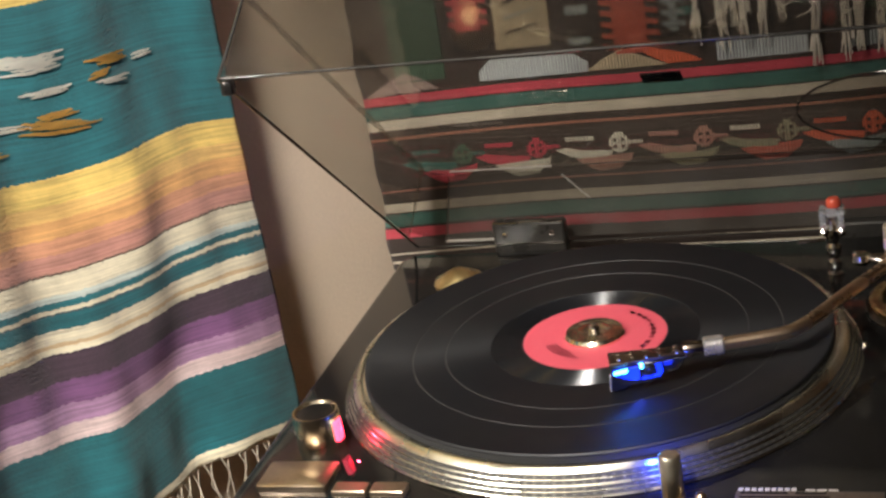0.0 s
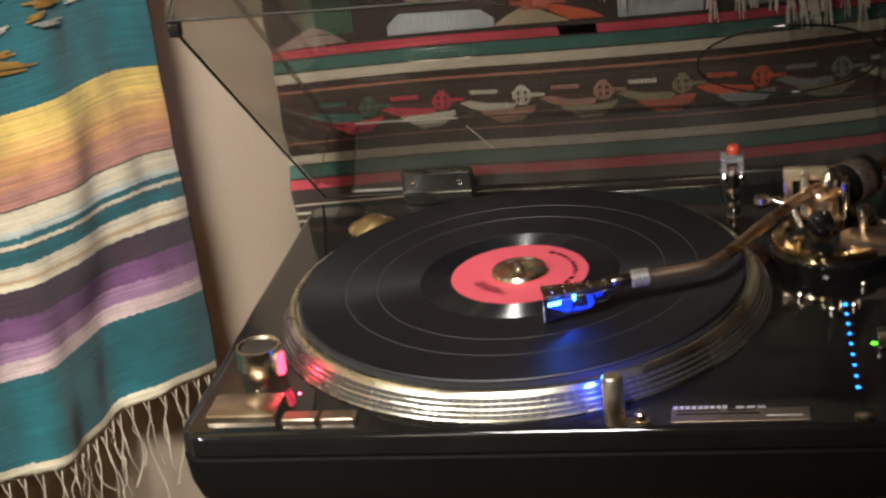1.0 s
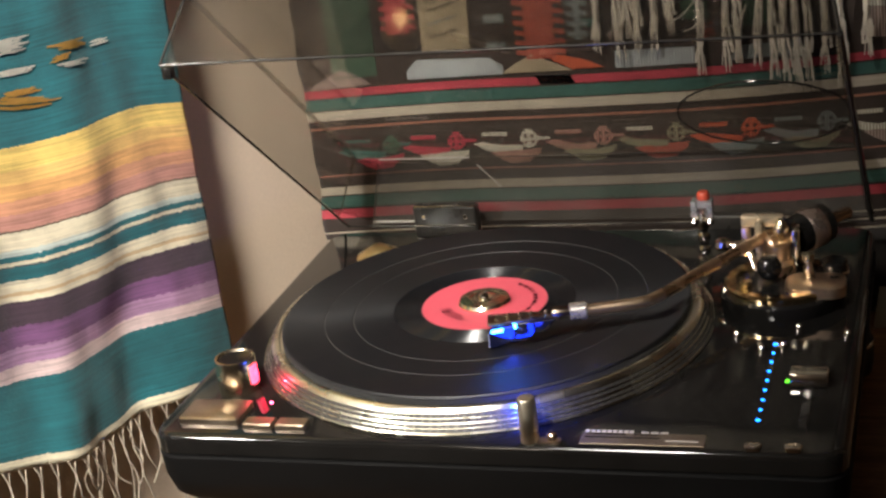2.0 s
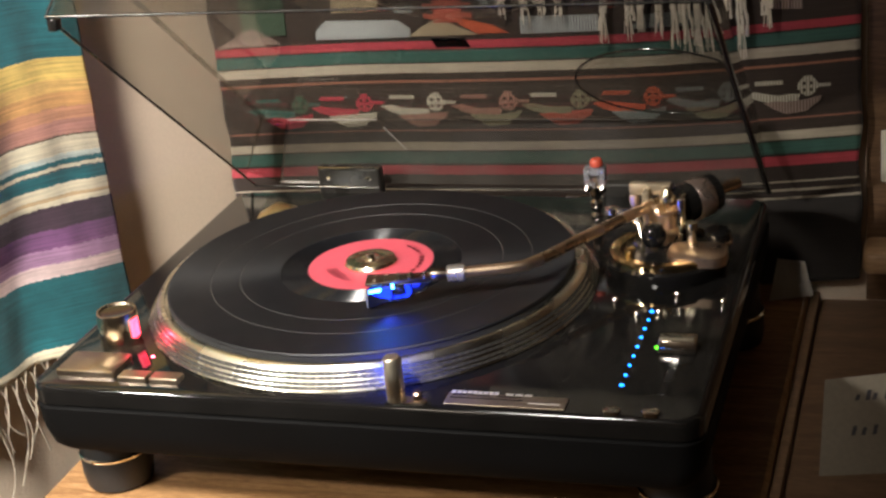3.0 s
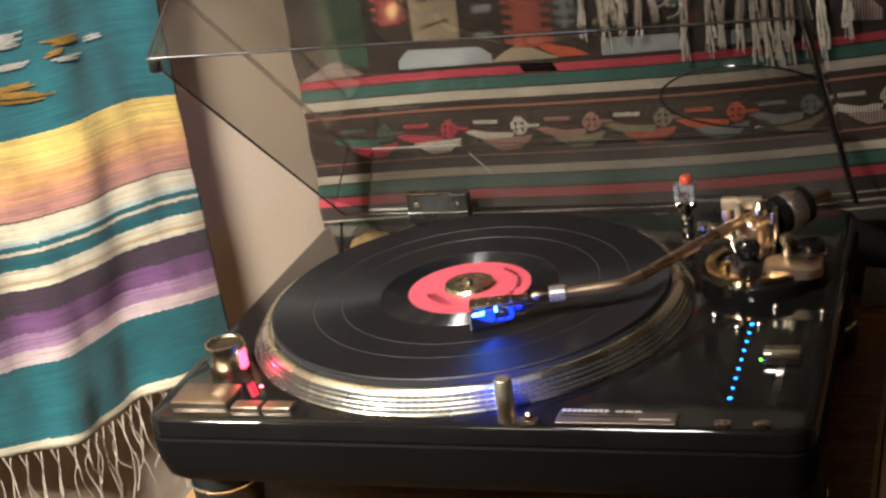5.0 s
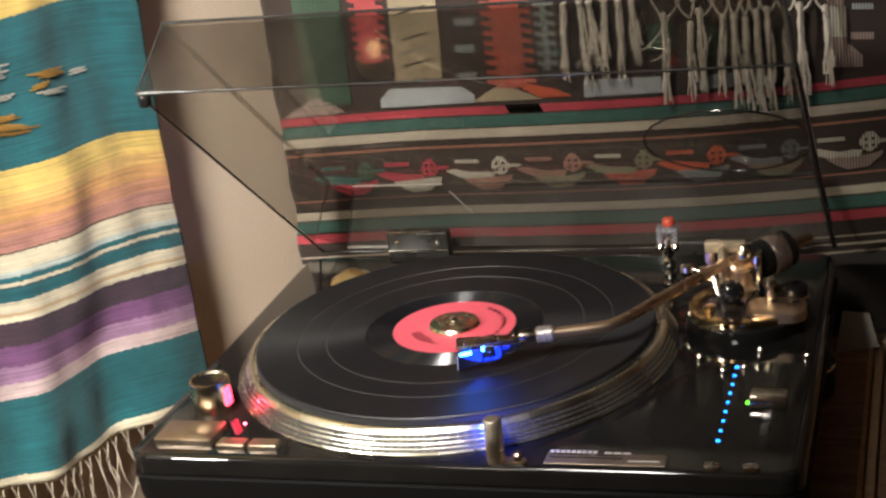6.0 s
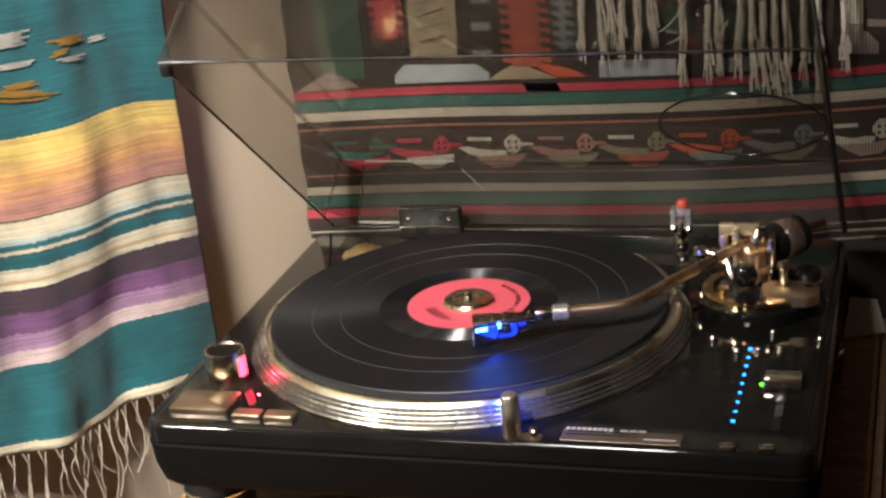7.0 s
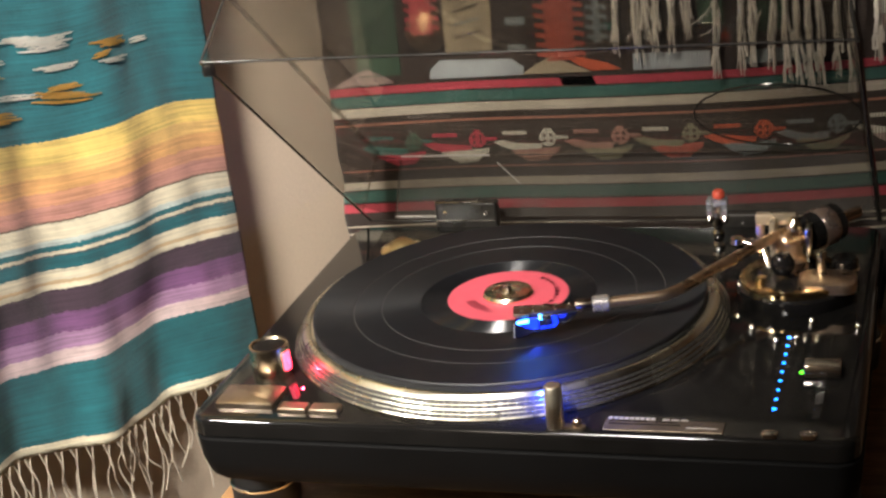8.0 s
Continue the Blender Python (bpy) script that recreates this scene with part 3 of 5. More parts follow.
comb("pink", 0.037, 0.057, 0.154, 0.30, 0.006)
comb("rust", 0.161, 0.187, 0.124, 0.30, 0.009)
comb("slate", 0.205, 0.211, 0.138, 0.30, 0.006)
for name, mat, outline in (
    ("column", "green", [(-0.020, 0.118), (0.022, 0.118), (0.026, 0.40), (-0.024, 0.40)]),
    ("column", "sand", [(0.067, 0.136), (0.111, 0.136), (0.116, 0.35), (0.070, 0.35)]),
    ("block", "bone", [(0.4427, 0.1461), (0.4593, 0.1441), (0.4597, 0.1697), (0.4432, 0.1718)]),
    ("column", "mauve", [(0.4442, 0.1722), (0.4577, 0.1701), (0.4577, 0.2616), (0.4442, 0.2616)]),
    ("step", "mauve", [(0.4422, 0.1201), (0.4716, 0.1176), (0.4717, 0.1268), (0.4622, 0.1279), (0.4619, 0.1376), (0.4592, 0.1379), (0.4593, 0.1437), (0.4427, 0.1452)]),
    ("dash", "pale", [(0.4637, 0.1669), (0.4806, 0.1646), (0.4806, 0.1693), (0.4638, 0.1716)]),
    ("dash", "mauve", [(0.4625, 0.1418), (0.4803, 0.1396), (0.4804, 0.1453), (0.4625, 0.1476)]),
    ("block", "green", [(0.296, 0.150), (0.318, 0.150), (0.318, 0.172), (0.296, 0.172)]),
    ("block", "green", [(0.345, 0.140), (0.368, 0.140), (0.368, 0.165), (0.345, 0.165)]),
    ("dash", "slate", [(0.125, 0.158), (0.143, 0.158), (0.143, 0.165), (0.125, 0.165)]),
    ("dash", "slate", [(0.125, 0.134), (0.143, 0.134), (0.143, 0.140), (0.125, 0.140)]),
    ("dash", "slate", [(0.127, 0.182), (0.145, 0.182), (0.145, 0.189), (0.127, 0.189)]),
    ("dash", "teal", [(0.205, 0.150), (0.225, 0.150), (0.225, 0.156), (0.205, 0.156)]),
    ("triangle", "mauve", [(-0.048, 0.1085), (0.014, 0.1105), (0.002, 0.120), (-0.012, 0.126), (-0.030, 0.118)]),
    ("triangle", "pale", [(0.050, 0.112), (0.138, 0.112), (0.138, 0.120), (0.128, 0.120), (0.128, 0.127), (0.060, 0.129), (0.060, 0.121), (0.050, 0.120)]),
    ("triangle", "sand", [(0.137, 0.1125), (0.200, 0.1125), (0.178, 0.122), (0.165, 0.128), (0.150, 0.121)]),
    ("triangle", "orange", [(0.200, 0.1135), (0.227, 0.1135), (0.214, 0.120), (0.180, 0.129), (0.184, 0.122)]),
    ("block", "pale", [(0.238, 0.112), (0.305, 0.112), (0.305, 0.126), (0.238, 0.127)]),
    ("block", "slate", [(0.33, 0.112), (0.40, 0.112), (0.385, 0.124), (0.345, 0.124)]),
):
    motif(name, outline, Y[mat], (0, 0))
# Small ribs in the sand column.
for k in range(5):
    motif("stitch", [(0.076, 0.148 + k * 0.012), (0.102, 0.154 + k * 0.012), (0.102, 0.1555 + k * 0.012), (0.076, 0.1495 + k * 0.012)], Y["brown"] if k % 2 == 0 else Y["slate"], (0, 0), lift=0.0032)

hanging.scale = (0.981, 1.0, 0.9724)
hanging.location = (0.2376, HANG_Y, -0.0986)

# ---- white fringed shawl hanging from above ----
shawl = thing("fringed_shawl", (0.33, 0.428, 0.28), "white shawl with long knotted wool fringe hanging down", "shawl")
rel(cloth("cloth", 0.30, 0.285, 0.62, 30, 20, lambda u, z: (0.19 + u, 0.429 + 0.003 * math.sin(u * 70), z), WOOL), shawl)
rnd = random.Random(7)
xs = [0.229, 0.243, 0.251, 0.264, 0.276, 0.287, 0.313, 0.335, 0.343, 0.362, 0.371, 0.380, 0.389, 0.398, 0.413, 0.424, 0.444]
ends = [0.136, 0.130, 0.146, 0.136, 0.136, 0.150, 0.112, 0.116, 0.124, 0.118, 0.108, 0.100, 0.098, 0.104, 0.112, 0.098, 0.122]
for x, end in zip(xs, ends):
    top = 0.192 + rnd.uniform(-0.004, 0.004) if x < 0.30 else 0.175 + rnd.uniform(-0.006, 0.006)
    ex = x + rnd.uniform(-0.004, 0.004)
    for twin in range(3):
        pts, n = [], 12
        ph = rnd.uniform(0, 6)
        for k in range(n + 1):
            t = k / n
            z = top + (end - top + twin * rnd.uniform(0.0, 0.010)) * t
            pts.append((x + (ex - x) * t + (twin - 1) * 0.0022 * (0.4 + t) + 0.0016 * math.sin(ph + t * 6) * t + rnd.uniform(-0.0005, 0.0005), 0.4265 - 0.002 * (twin % 2) + 0.001 * math.cos(ph + t * 9), z))
        wpart("fringe_strand", pipe(smooth_path(pts, 3), 0.00145, 6, [0.75 + 0.45 * math.sin(k * 0.5 + ph) ** 2 for k in range(n * 3 + 1)]), WOOL, shawl)
    for k in range(7):
        a = rnd.uniform(-1, 1)
        pts = [(ex, 0.4255, end + 0.020), (ex + a * 0.0025, 0.4245, end + 0.006), (ex + a * 0.0042, 0.4245, end - 0.006 - rnd.uniform(0, 0.008))]
        wpart("loose_yarn", pipe(smooth_path(pts, 4), 0.0004, 4), WOOL, shawl)
    wpart("knot", lathe([(0.0, -0.0040), (0.0026, -0.0022), (0.0030, 0.0), (0.0024, 0.0026), (0.0, 0.0040)], 10, (x, 0.4255, top)), WOOL, shawl)
# The knotted net from which the tassels hang.
NET = [(x, 0.175 if x > 0.30 else 0.192) for x in xs]
for row in range(9):
    up = [((a[0] + c[0]) / 2 + rnd.uniform(-0.002, 0.002), max(a[1], c[1]) + 0.013 + rnd.uniform(-0.002, 0.002)) for a, c in zip(NET, NET[1:])]
    for k, (ux, uz) in enumerate(up):
        for ax_, az_ in (NET[k], NET[k + 1]):
            if uz < 0.29 and abs(ux - ax_) < 0.02:
                wpart("net_cord", pipe(smooth_path([(ax_, 0.4262, az_), (ax_ * 0.35 + ux * 0.65, 0.4252, (az_ + uz) / 2 - 0.001), (ux, 0.4262, uz)], 4), 0.0010, 5), WOOL, shawl)
    NET = up
# Stray threads slung between the tassels.
for xa, xb, za, zb in ((0.262, 0.236, 0.170, 0.140), (0.318, 0.286, 0.176, 0.146), (0.300, 0.318, 0.140, 0.158), (0.352, 0.338, 0.160, 0.142), (0.392, 0.384, 0.135, 0.112)):
    wpart("loose_yarn", pipe(smooth_path([(xa, 0.4235, za), ((xa + xb) / 2, 0.4230, (za + zb) / 2 - 0.005), (xb, 0.4235, zb)], 6), 0.0007, 5), WOOL, shawl)
shawl.scale = (0.981, 1.0, 0.9724)
shawl.location = (0.3356, 0.4015, 0.2904)

# ---- striped blanket on the side wall ----
TEALB, YELLOW, ORANGE, ROSE_Y, CREAMY = (0.010, 0.105, 0.122), (0.66, 0.47, 0.13), (0.60, 0.32, 0.115), (0.42, 0.20, 0.155), (0.62, 0.56, 0.40)
PLUM, PURPLE, LILAC, BLUSH = (0.050, 0.028, 0.042), (0.16, 0.065, 0.16), (0.34, 0.19, 0.32), (0.60, 0.46, 0.45)
SERAPE = stripes("blanket_weave", [
    (-0.11, CREAMY), (-0.0960, TEALB), (-0.0350, BLUSH), (-0.0235, LILAC), (-0.0100, PURPLE), (0.0060, PLUM), (0.0265, CREAMY), (0.0310, (0.50, 0.36, 0.20)), (0.0330, CREAMY), (0.0370, (0.35, 0.40, 0.34)), (0.0382, CREAMY),
    (0.0420, TEALB), (0.0520, (0.05, 0.09, 0.10)), (0.0545, CREAMY), (0.0570, TEALB), (0.0620, (0.45, 0.50, 0.45)), (0.0660, CREAMY), (0.0790, (0.10, 0.07, 0.05)), (0.0810, ROSE_Y),
    (0.0930, (0.52, 0.25, 0.14)), (0.1030, ORANGE), (0.1150, (0.64, 0.40, 0.13)), (0.1260, YELLOW), (0.1430, TEALB), (0.2540, YELLOW),
], -0.11, 0.27, 0.004, 300.0, 520.0, streak=0.46, relief=0.0009)
BO, BD, BN = Vector((-0.0725, 0.2535, 0.0105)), Vector((-0.371, -0.928, 0)), Vector((0.928, -0.371, 0))


def blanket_point(u, z):
    """Folds that run down the cloth, deeper towards the open edge and the hem."""
    low = max(0.0, min(1.0, (0.30 - z) / 0.4))
    fold = 0.0060 * math.sin(u * 47 + 1.0 + 1.3 * math.sin(z * 9)) + 0.0045 * math.sin(u * 33 - z * 17 + 0.6) + 0.0018 * math.sin(u * 121 + z * 6)
    fold += 0.0100 * noise.noise((u * 11 + 0.4, z * 7, 1.7)) + 0.0035 * noise.noise((u * 30, z * 22, 4.1))
    fold *= (0.45 + 0.55 * low) * min(1.0, 0.25 + u * 14)
    edge = 0.002 * noise.noise((z * 22, 0.2, 5.0)) if u < 0.004 else 0.0
    return BO + BD * (u + edge) + BN * fold + Vector((0, 0, z + 0.115 * u + 0.004 * math.sin(u * 30)))


blanket = thing("striped_blanket", tuple(BO + BD * 0.2 + Vector((0, 0, -0.104))), "striped woven blanket in teal, yellow, cream and purple", "blanket")
rel(cloth("cloth", 0.42, -0.104, 0.50, 150, 150, blanket_point, SERAPE, 0.002), blanket)


def blanket_motif(u0, u1, v, h, mat, slant=0.0):
    """A frayed ikat dash woven in the teal band."""
    bm = bmesh.new()
    n = 14
    top, low = [], []
    for k in range(n + 1):
        u = u0 + (u1 - u0) * k / n
        wide = h * math.sin(math.pi * (0.06 + 0.88 * k / n)) ** 0.6
        jag = rnd.uniform(-0.35, 0.35) * h
        for lst, s in ((top, 1), (low, -1)):
            p = blanket_point(u, v + slant * (k / n - 0.5) + s * wide * 0.5 + jag * 0.5)
            lst.append(bm.verts.new(p + BN * 0.0022))
    for k in range(n):
        bm.faces.new((top[k], top[k + 1], low[k + 1], low[k]))
    bmesh.ops.solidify(bm, geom=bm.faces[:], thickness=0.0008)
    wpart("woven_dash", bm, mat, blanket)


WHITEY = surface("white_yarn", (0.66, 0.64, 0.56), 0.95, 0.0, 260, 0.3, 40, bump=0.0004, stretch=(0.2, 0.2, 1))
OCHRE = surface("ochre_yarn", (0.52, 0.30, 0.07), 0.95, 0.0, 260, 0.3, 40, bump=0.0004, stretch=(0.2, 0.2, 1))
for u0, u1, v, h, mm, sl in ((0.130, 0.182, 0.218, 0.011, WHITEY, 0), (0.150, 0.20, 0.2225, 0.004, WHITEY, 0), (0.080, 0.122, 0.2065, 0.007, OCHRE, 0.004), (0.055, 0.078, 0.2005, 0.0025, WHITEY, 0), (0.080, 0.120, 0.1925, 0.005, WHITEY, 0.004),
                             (0.125, 0.175, 0.1985, 0.003, WHITEY, 0), (0.100, 0.122, 0.2000, 0.004, OCHRE, 0), (0.118, 0.180, 0.1755, 0.009, OCHRE, 0.006), (0.130, 0.165, 0.1830, 0.005, OCHRE, 0), (0.165, 0.215, 0.1800, 0.005, WHITEY, 0),
                             (0.185, 0.25, 0.2100, 0.010, WHITEY, 0), (0.180, 0.26, 0.1650, 0.008, OCHRE, 0), (0.19, 0.26, 0.1950, 0.006, OCHRE, 0)):
    n = max(2, round(h / 0.0022))
    for k in range(n):
        a = rnd.uniform(0.0, 0.25) * (u1 - u0)
        c = rnd.uniform(0.0, 0.25) * (u1 - u0)
        blanket_motif(u0 + a, u1 - c, v + (k - (n - 1) / 2) * 0.0022, rnd.uniform(0.0016, 0.0030), mm, sl)
# Knotted fringe along the hem.
for k in range(34):
    u = 0.004 + k * 0.0120
    p0 = blanket_point(u, -0.103)
    ln = rnd.uniform(0.055, 0.10)
    ph = rnd.uniform(0, 6)
    for s in (-1, 1):
        pts = [p0 + BD * (s * 0.0032)]
        knot = rnd.uniform(0.010, 0.018)
        pts.append(p0 + Vector((0, 0, -knot)) + BN * 0.001)
        for q in range(1, 6):
            t = q / 5
            pts.append(p0 + BD * (s * 0.004 * t + 0.007 * math.sin(ph + t * 4) * t) + BN * (0.004 * math.sin(ph * 2 + t * 3 + s)) + Vector((0, 0, -knot - (ln - knot) * t * (0.85 + 0.15 * s))))
        wpart("fringe_strand", pipe(smooth_path(pts, 3), 0.00065, 5), FRINGE, blanket)

# ---- record player ----
X0, X1, Y0, Y1 = -0.005, 0.4525, -0.0095, 0.358
player = thing("record_player", (0.22, 0.17, TABLE_Z), "glossy black record player with gold fittings and open smoked lid", "record player")
levels = []
for inset, z in ((0.003, -0.0150), (0.0, -0.0140), (0.0, -0.0045), (0.0004, -0.0027), (0.0013, -0.0013), (0.0026, -0.0004), (0.0042, 0.0)):
    levels.append((rounded((X0 + inset, Y0 + inset, X1 - inset, Y1 - inset, 0.016 - inset * 0.8), 8), z))
wpart("top_plinth", loft(levels), GLOSS, player, "glossy black top plinth")
levels = []
for inset, z in ((0.014, -0.0530), (0.008, -0.0518), (0.004, -0.0470), (0.001, -0.034), (0.0, -0.0170), (0.0008, -0.0158), (0.003, -0.0151)):
    levels.append((rounded((X0 + inset - 0.001, Y0 + inset - 0.001, X1 - inset + 0.001, Y1 - inset + 0.001, 0.018), 8), z))
wpart("rubber_base", loft(levels), RUBBER, player, "dull black rubber base")
for fx, fy in ((0.019, 0.046), (0.426, 0.046), (0.019, 0.310), (0.426, 0.310)):
    foot = wpart("foot", lathe([(0.0, 0.0), (0.019, 0.0), (0.0238, 0.002), (0.0255, 0.012), (0.0255, 0.026), (0.0235, 0.030), (0.0225, 0.053), (0.0, 0.053)], 40, (fx, fy, TABLE_Z)), FOOTRUB, player)
    ring = part("trim_ring", lathe([(0.0254, 0.0255), (0.0262, 0.0262), (0.0262, 0.0278), (0.0254, 0.0285)], 40, (fx, fy, TABLE_Z), closed=True), PALE, None, "thin brass trim ring")
    rel(ring, player)
    ring.parent = foot
    ring.matrix_parent_inverse = Matrix.Identity(4)

CX, CY = 0.1865, 0.1642
# Platter: a stepped, slanting rim of turned ridges.
prof = [(0.140, 0.0005), (0.1645, 0.0005), (0.1652, 0.0010)]
R0, R1, Z0, Z1 = 0.1652, 0.1560, 0.0012, 0.0150


def cone(t, deep=0.0):
    return (R0 + (R1 - R0) * t - 0.83 * deep, Z0 + (Z1 - Z0) * t - 0.56 * deep)


bands = [(0.09, 0.215), (0.265, 0.385), (0.48, 0.605), (0.66, 0.80)]
for a, c in bands:
    prof += [cone(a - 0.012), cone(a, 0.0007), cone(c, 0.0007), cone(c + 0.012)]
prof += [cone(1.0), (0.1548, 0.0160), (0.1535, 0.0163), (0.1520, 0.0158), (0.1512, 0.0140), (0.140, 0.0136), (0.0, 0.0136)]
platter = wpart("platter", lathe(prof, 200, (CX, CY, 0)), ALU, player, "turned aluminium platter with dotted rim")
for a, c in bands:
    g = part("dotted_band", lathe([cone(a, 0.0004), cone(c, 0.0004), cone(c, 0.0010), cone(a, 0.0010)], 160, (CX, CY, 0), closed=True), ALUDARK)
    g.parent, g.matrix_parent_inverse = platter, Matrix.Identity(4)
    # Bright strobe dots along the band.
    r, z = cone((a + c) / 2, 0.00028)
    r2, z2 = cone((a + c) / 2 + 0.028, 0.00028)
    bm = bmesh.new()
    for k in range(180):
        ang = 2 * math.pi * k / 180
        for w0 in (0.007,):
            q = [bm.verts.new((CX + rr * math.cos(ang + da), CY + rr * math.sin(ang + da), zz)) for rr, zz, da in ((2 * r - r2, 2 * z - z2, -w0), (2 * r - r2, 2 * z - z2, w0), (r2, z2, w0), (r2, z2, -w0))]
            bm.faces.new(q)
    dots = part("strobe_dots", bm, DOTM, None, "row of bright strobe dots")
    dots["kind"] = "stuff"
    dots.parent, dots.matrix_parent_inverse = platter, Matrix.Identity(4)
wpart("slip_mat", lathe([(0.0, 0.0137), (0.1485, 0.0137), (0.1492, 0.0145), (0.1485, 0.0180), (0.0, 0.0180)], 120, (CX, CY, 0)), FELT, player, "black felt slip mat")

# Record lying on the mat.
record = thing("vinyl_record", (CX, CY, 0.0181), "black vinyl record with a coral red label", "record")
rp = [(0.0, 0.0002), (0.1478, 0.0002), (0.1492, 0.0010), (0.1484, 0.0020), (0.1462, 0.00205), (0.1458, 0.00195)]
for gap in (0.1178, 0.0965):
    rp += [(gap + 0.0006, 0.00195), (gap + 0.0004, 0.00165), (gap - 0.0004, 0.00165), (gap - 0.0006, 0.00195)]
rp += [(0.0672, 0.00195), (0.0669, 0.0016)]
disc = part("grooved_disc", lathe(rp + [(0.0, 0.0016)], 160), VINYL, record)
ripple = []
for k in range(20 * 6 + 1):
    ripple.append((0.0468 + 0.0010 * k / 6, 0.00150 + 0.00030 * (1 - math.cos(2 * math.pi * k / 6))))
part("run_out", lathe([(0.0462, 0.0012), (0.0462, 0.0015)] + ripple + [(0.0668, 0.0015), (0.0668, 0.0012)], 120, closed=True), RUNOUT, record, "shiny rippled run-out ring").data.polygons.foreach_set("use_smooth", [True] * (120 * (len(ripple) + 4)))
for gap in (0.1178, 0.0965):
    part("track_gap", lathe([(gap + 0.0005, 0.00168), (gap - 0.0005, 0.00168), (gap - 0.0005, 0.0015), (gap + 0.0005, 0.0015)], 160, closed=True), GAPSHEEN, record, "smooth gap between tracks with its sheen painted pale")
lab = part("label", lathe([(0.0, 0.0012), (0.0460, 0.0012), (0.0460, 0.00205), (0.0, 0.0021)], 96), LABEL, record, "coral red paper label")


def arc_bar(r0, r1, a0, a1, z=0.00225):
    bm = bmesh.new()
    n = 5
    rings = [[bm.verts.new((rr * math.cos(radians(a0 + (a1 - a0) * k / n)), rr * math.sin(radians(a0 + (a1 - a0) * k / n)), z)) for k in range(n + 1)] for rr in (r0, r1)]
    for k in range(n):
        bm.faces.new((rings[0][k], rings[1][k], rings[1][k + 1], rings[0][k + 1]))
    bmesh.ops.solidify(bm, geom=bm.faces[:], thickness=0.00012)
    return bm


for k in range(10):
    part("ink_bar", arc_bar(0.0355, 0.0388, 62 - k * 9.5, 62 - k * 9.5 - (6.0 if k % 4 != 3 else 3.0)), INK, lab)
for k in range(4):
    part("ink_bar", arc_bar(0.0315 - 0.002 * k, 0.0325 - 0.002 * k, 205, 262 - 6 * k), INK, lab)

adapter = thing("record_adapter", (CX, CY, 0.0203), "round brass single adapter on the record label", "adapter")
part("body", lathe([(0.0, 0.0), (0.0192, 0.0), (0.0194, 0.0016), (0.0180, 0.0036), (0.0115, 0.0050), (0.0105, 0.0044), (0.0045, 0.0040), (0.0042, 0.0034), (0.0, 0.0034)], 64), PALE, adapter)
part("spindle_tip", lathe([(0.0, 0.0), (0.0036, 0.0), (0.0036, 0.006), (0.0028, 0.0078), (0.0, 0.0084)], 32), CHROME, adapter, "chrome spindle tip")

spare = thing("spare_adapter", (0.0560, 0.3000, 0.0), "brass cone-shaped single adapter in the deck recess", "adapter")
part("body", lathe([(0.0, 0.0), (0.0185, 0.0), (0.0190, 0.0012), (0.0180, 0.0030), (0.0050, 0.0105), (0.0040, 0.0108), (0.0, 0.0108)], 64), BRASSM, spare)

# Strobe tower, buttons.
KX, KY = 0.0330, 0.0590
knob = wpart("strobe_knob", lathe([(0.0, 0.0), (0.0142, 0.0), (0.0144, 0.001), (0.0144, 0.0240), (0.0138, 0.0256), (0.0128, 0.0256), (0.0118, 0.0236), (0.0060, 0.0222), (0.0, 0.0220)], 56, (KX, KY, 0)), KNOBM, player, "polished brass strobe knob")
kc = part("knob_cap", lathe([(0.0, 0.0222), (0.0060, 0.0224), (0.0117, 0.0239), (0.0112, 0.0243), (0.0, 0.0232)], 40, (KX, KY, 0)), GLOSS, None, "dark hollow glass cap")
kc.parent, kc.matrix_parent_inverse = knob, Matrix.Identity(4)
w = part("light_window", loft([(rounded((KX + 0.0118, KY - 0.0065, KX + 0.0160, KY + 0.0010, 0.0014), 3), 0.0075), (rounded((KX + 0.0118, KY - 0.0065, KX + 0.0160, KY + 0.0010, 0.0014), 3), 0.0205)]), RED, None, "glowing red window")
rel(w, player)
w.parent, w.matrix_parent_inverse = knob, Matrix.Identity(4)
wpart("start_button", loft([(rounded((0.0100, 0.0063, 0.0540, 0.0350, 0.002), 4), 0.0001), (rounded((0.0100, 0.0063, 0.0540, 0.0350, 0.002), 4), 0.0040), (rounded((0.0110, 0.0073, 0.0530, 0.0340, 0.002), 4), 0.0048)]), SATIN, player, "bronze metal start button")
for bx in (0.0590, 0.0825):
    wpart("speed_button", loft([(rounded((bx, 0.0018, bx + 0.0215, 0.0130, 0.0012), 3), 0.0001), (rounded((bx, 0.0018, bx + 0.0215, 0.0130, 0.0012), 3), 0.0032), (rounded((bx + 0.0008, 0.0026, bx + 0.0207, 0.0122, 0.0012), 3), 0.0040)]), SATIN, player, "small bronze speed button")
for bx in (0.3920, 0.4160):
    wpart("pitch_button", loft([(rounded((bx, -0.0075, bx + 0.0105, 0.0000, 0.003), 4), 0.0001), (rounded((bx, -0.0075, bx + 0.0105, 0.0000, 0.003), 4), 0.0026), (rounded((bx + 0.001, -0.0065, bx + 0.0095, -0.0010, 0.0025), 4), 0.0034)]), CHROME, player, "small chrome button")

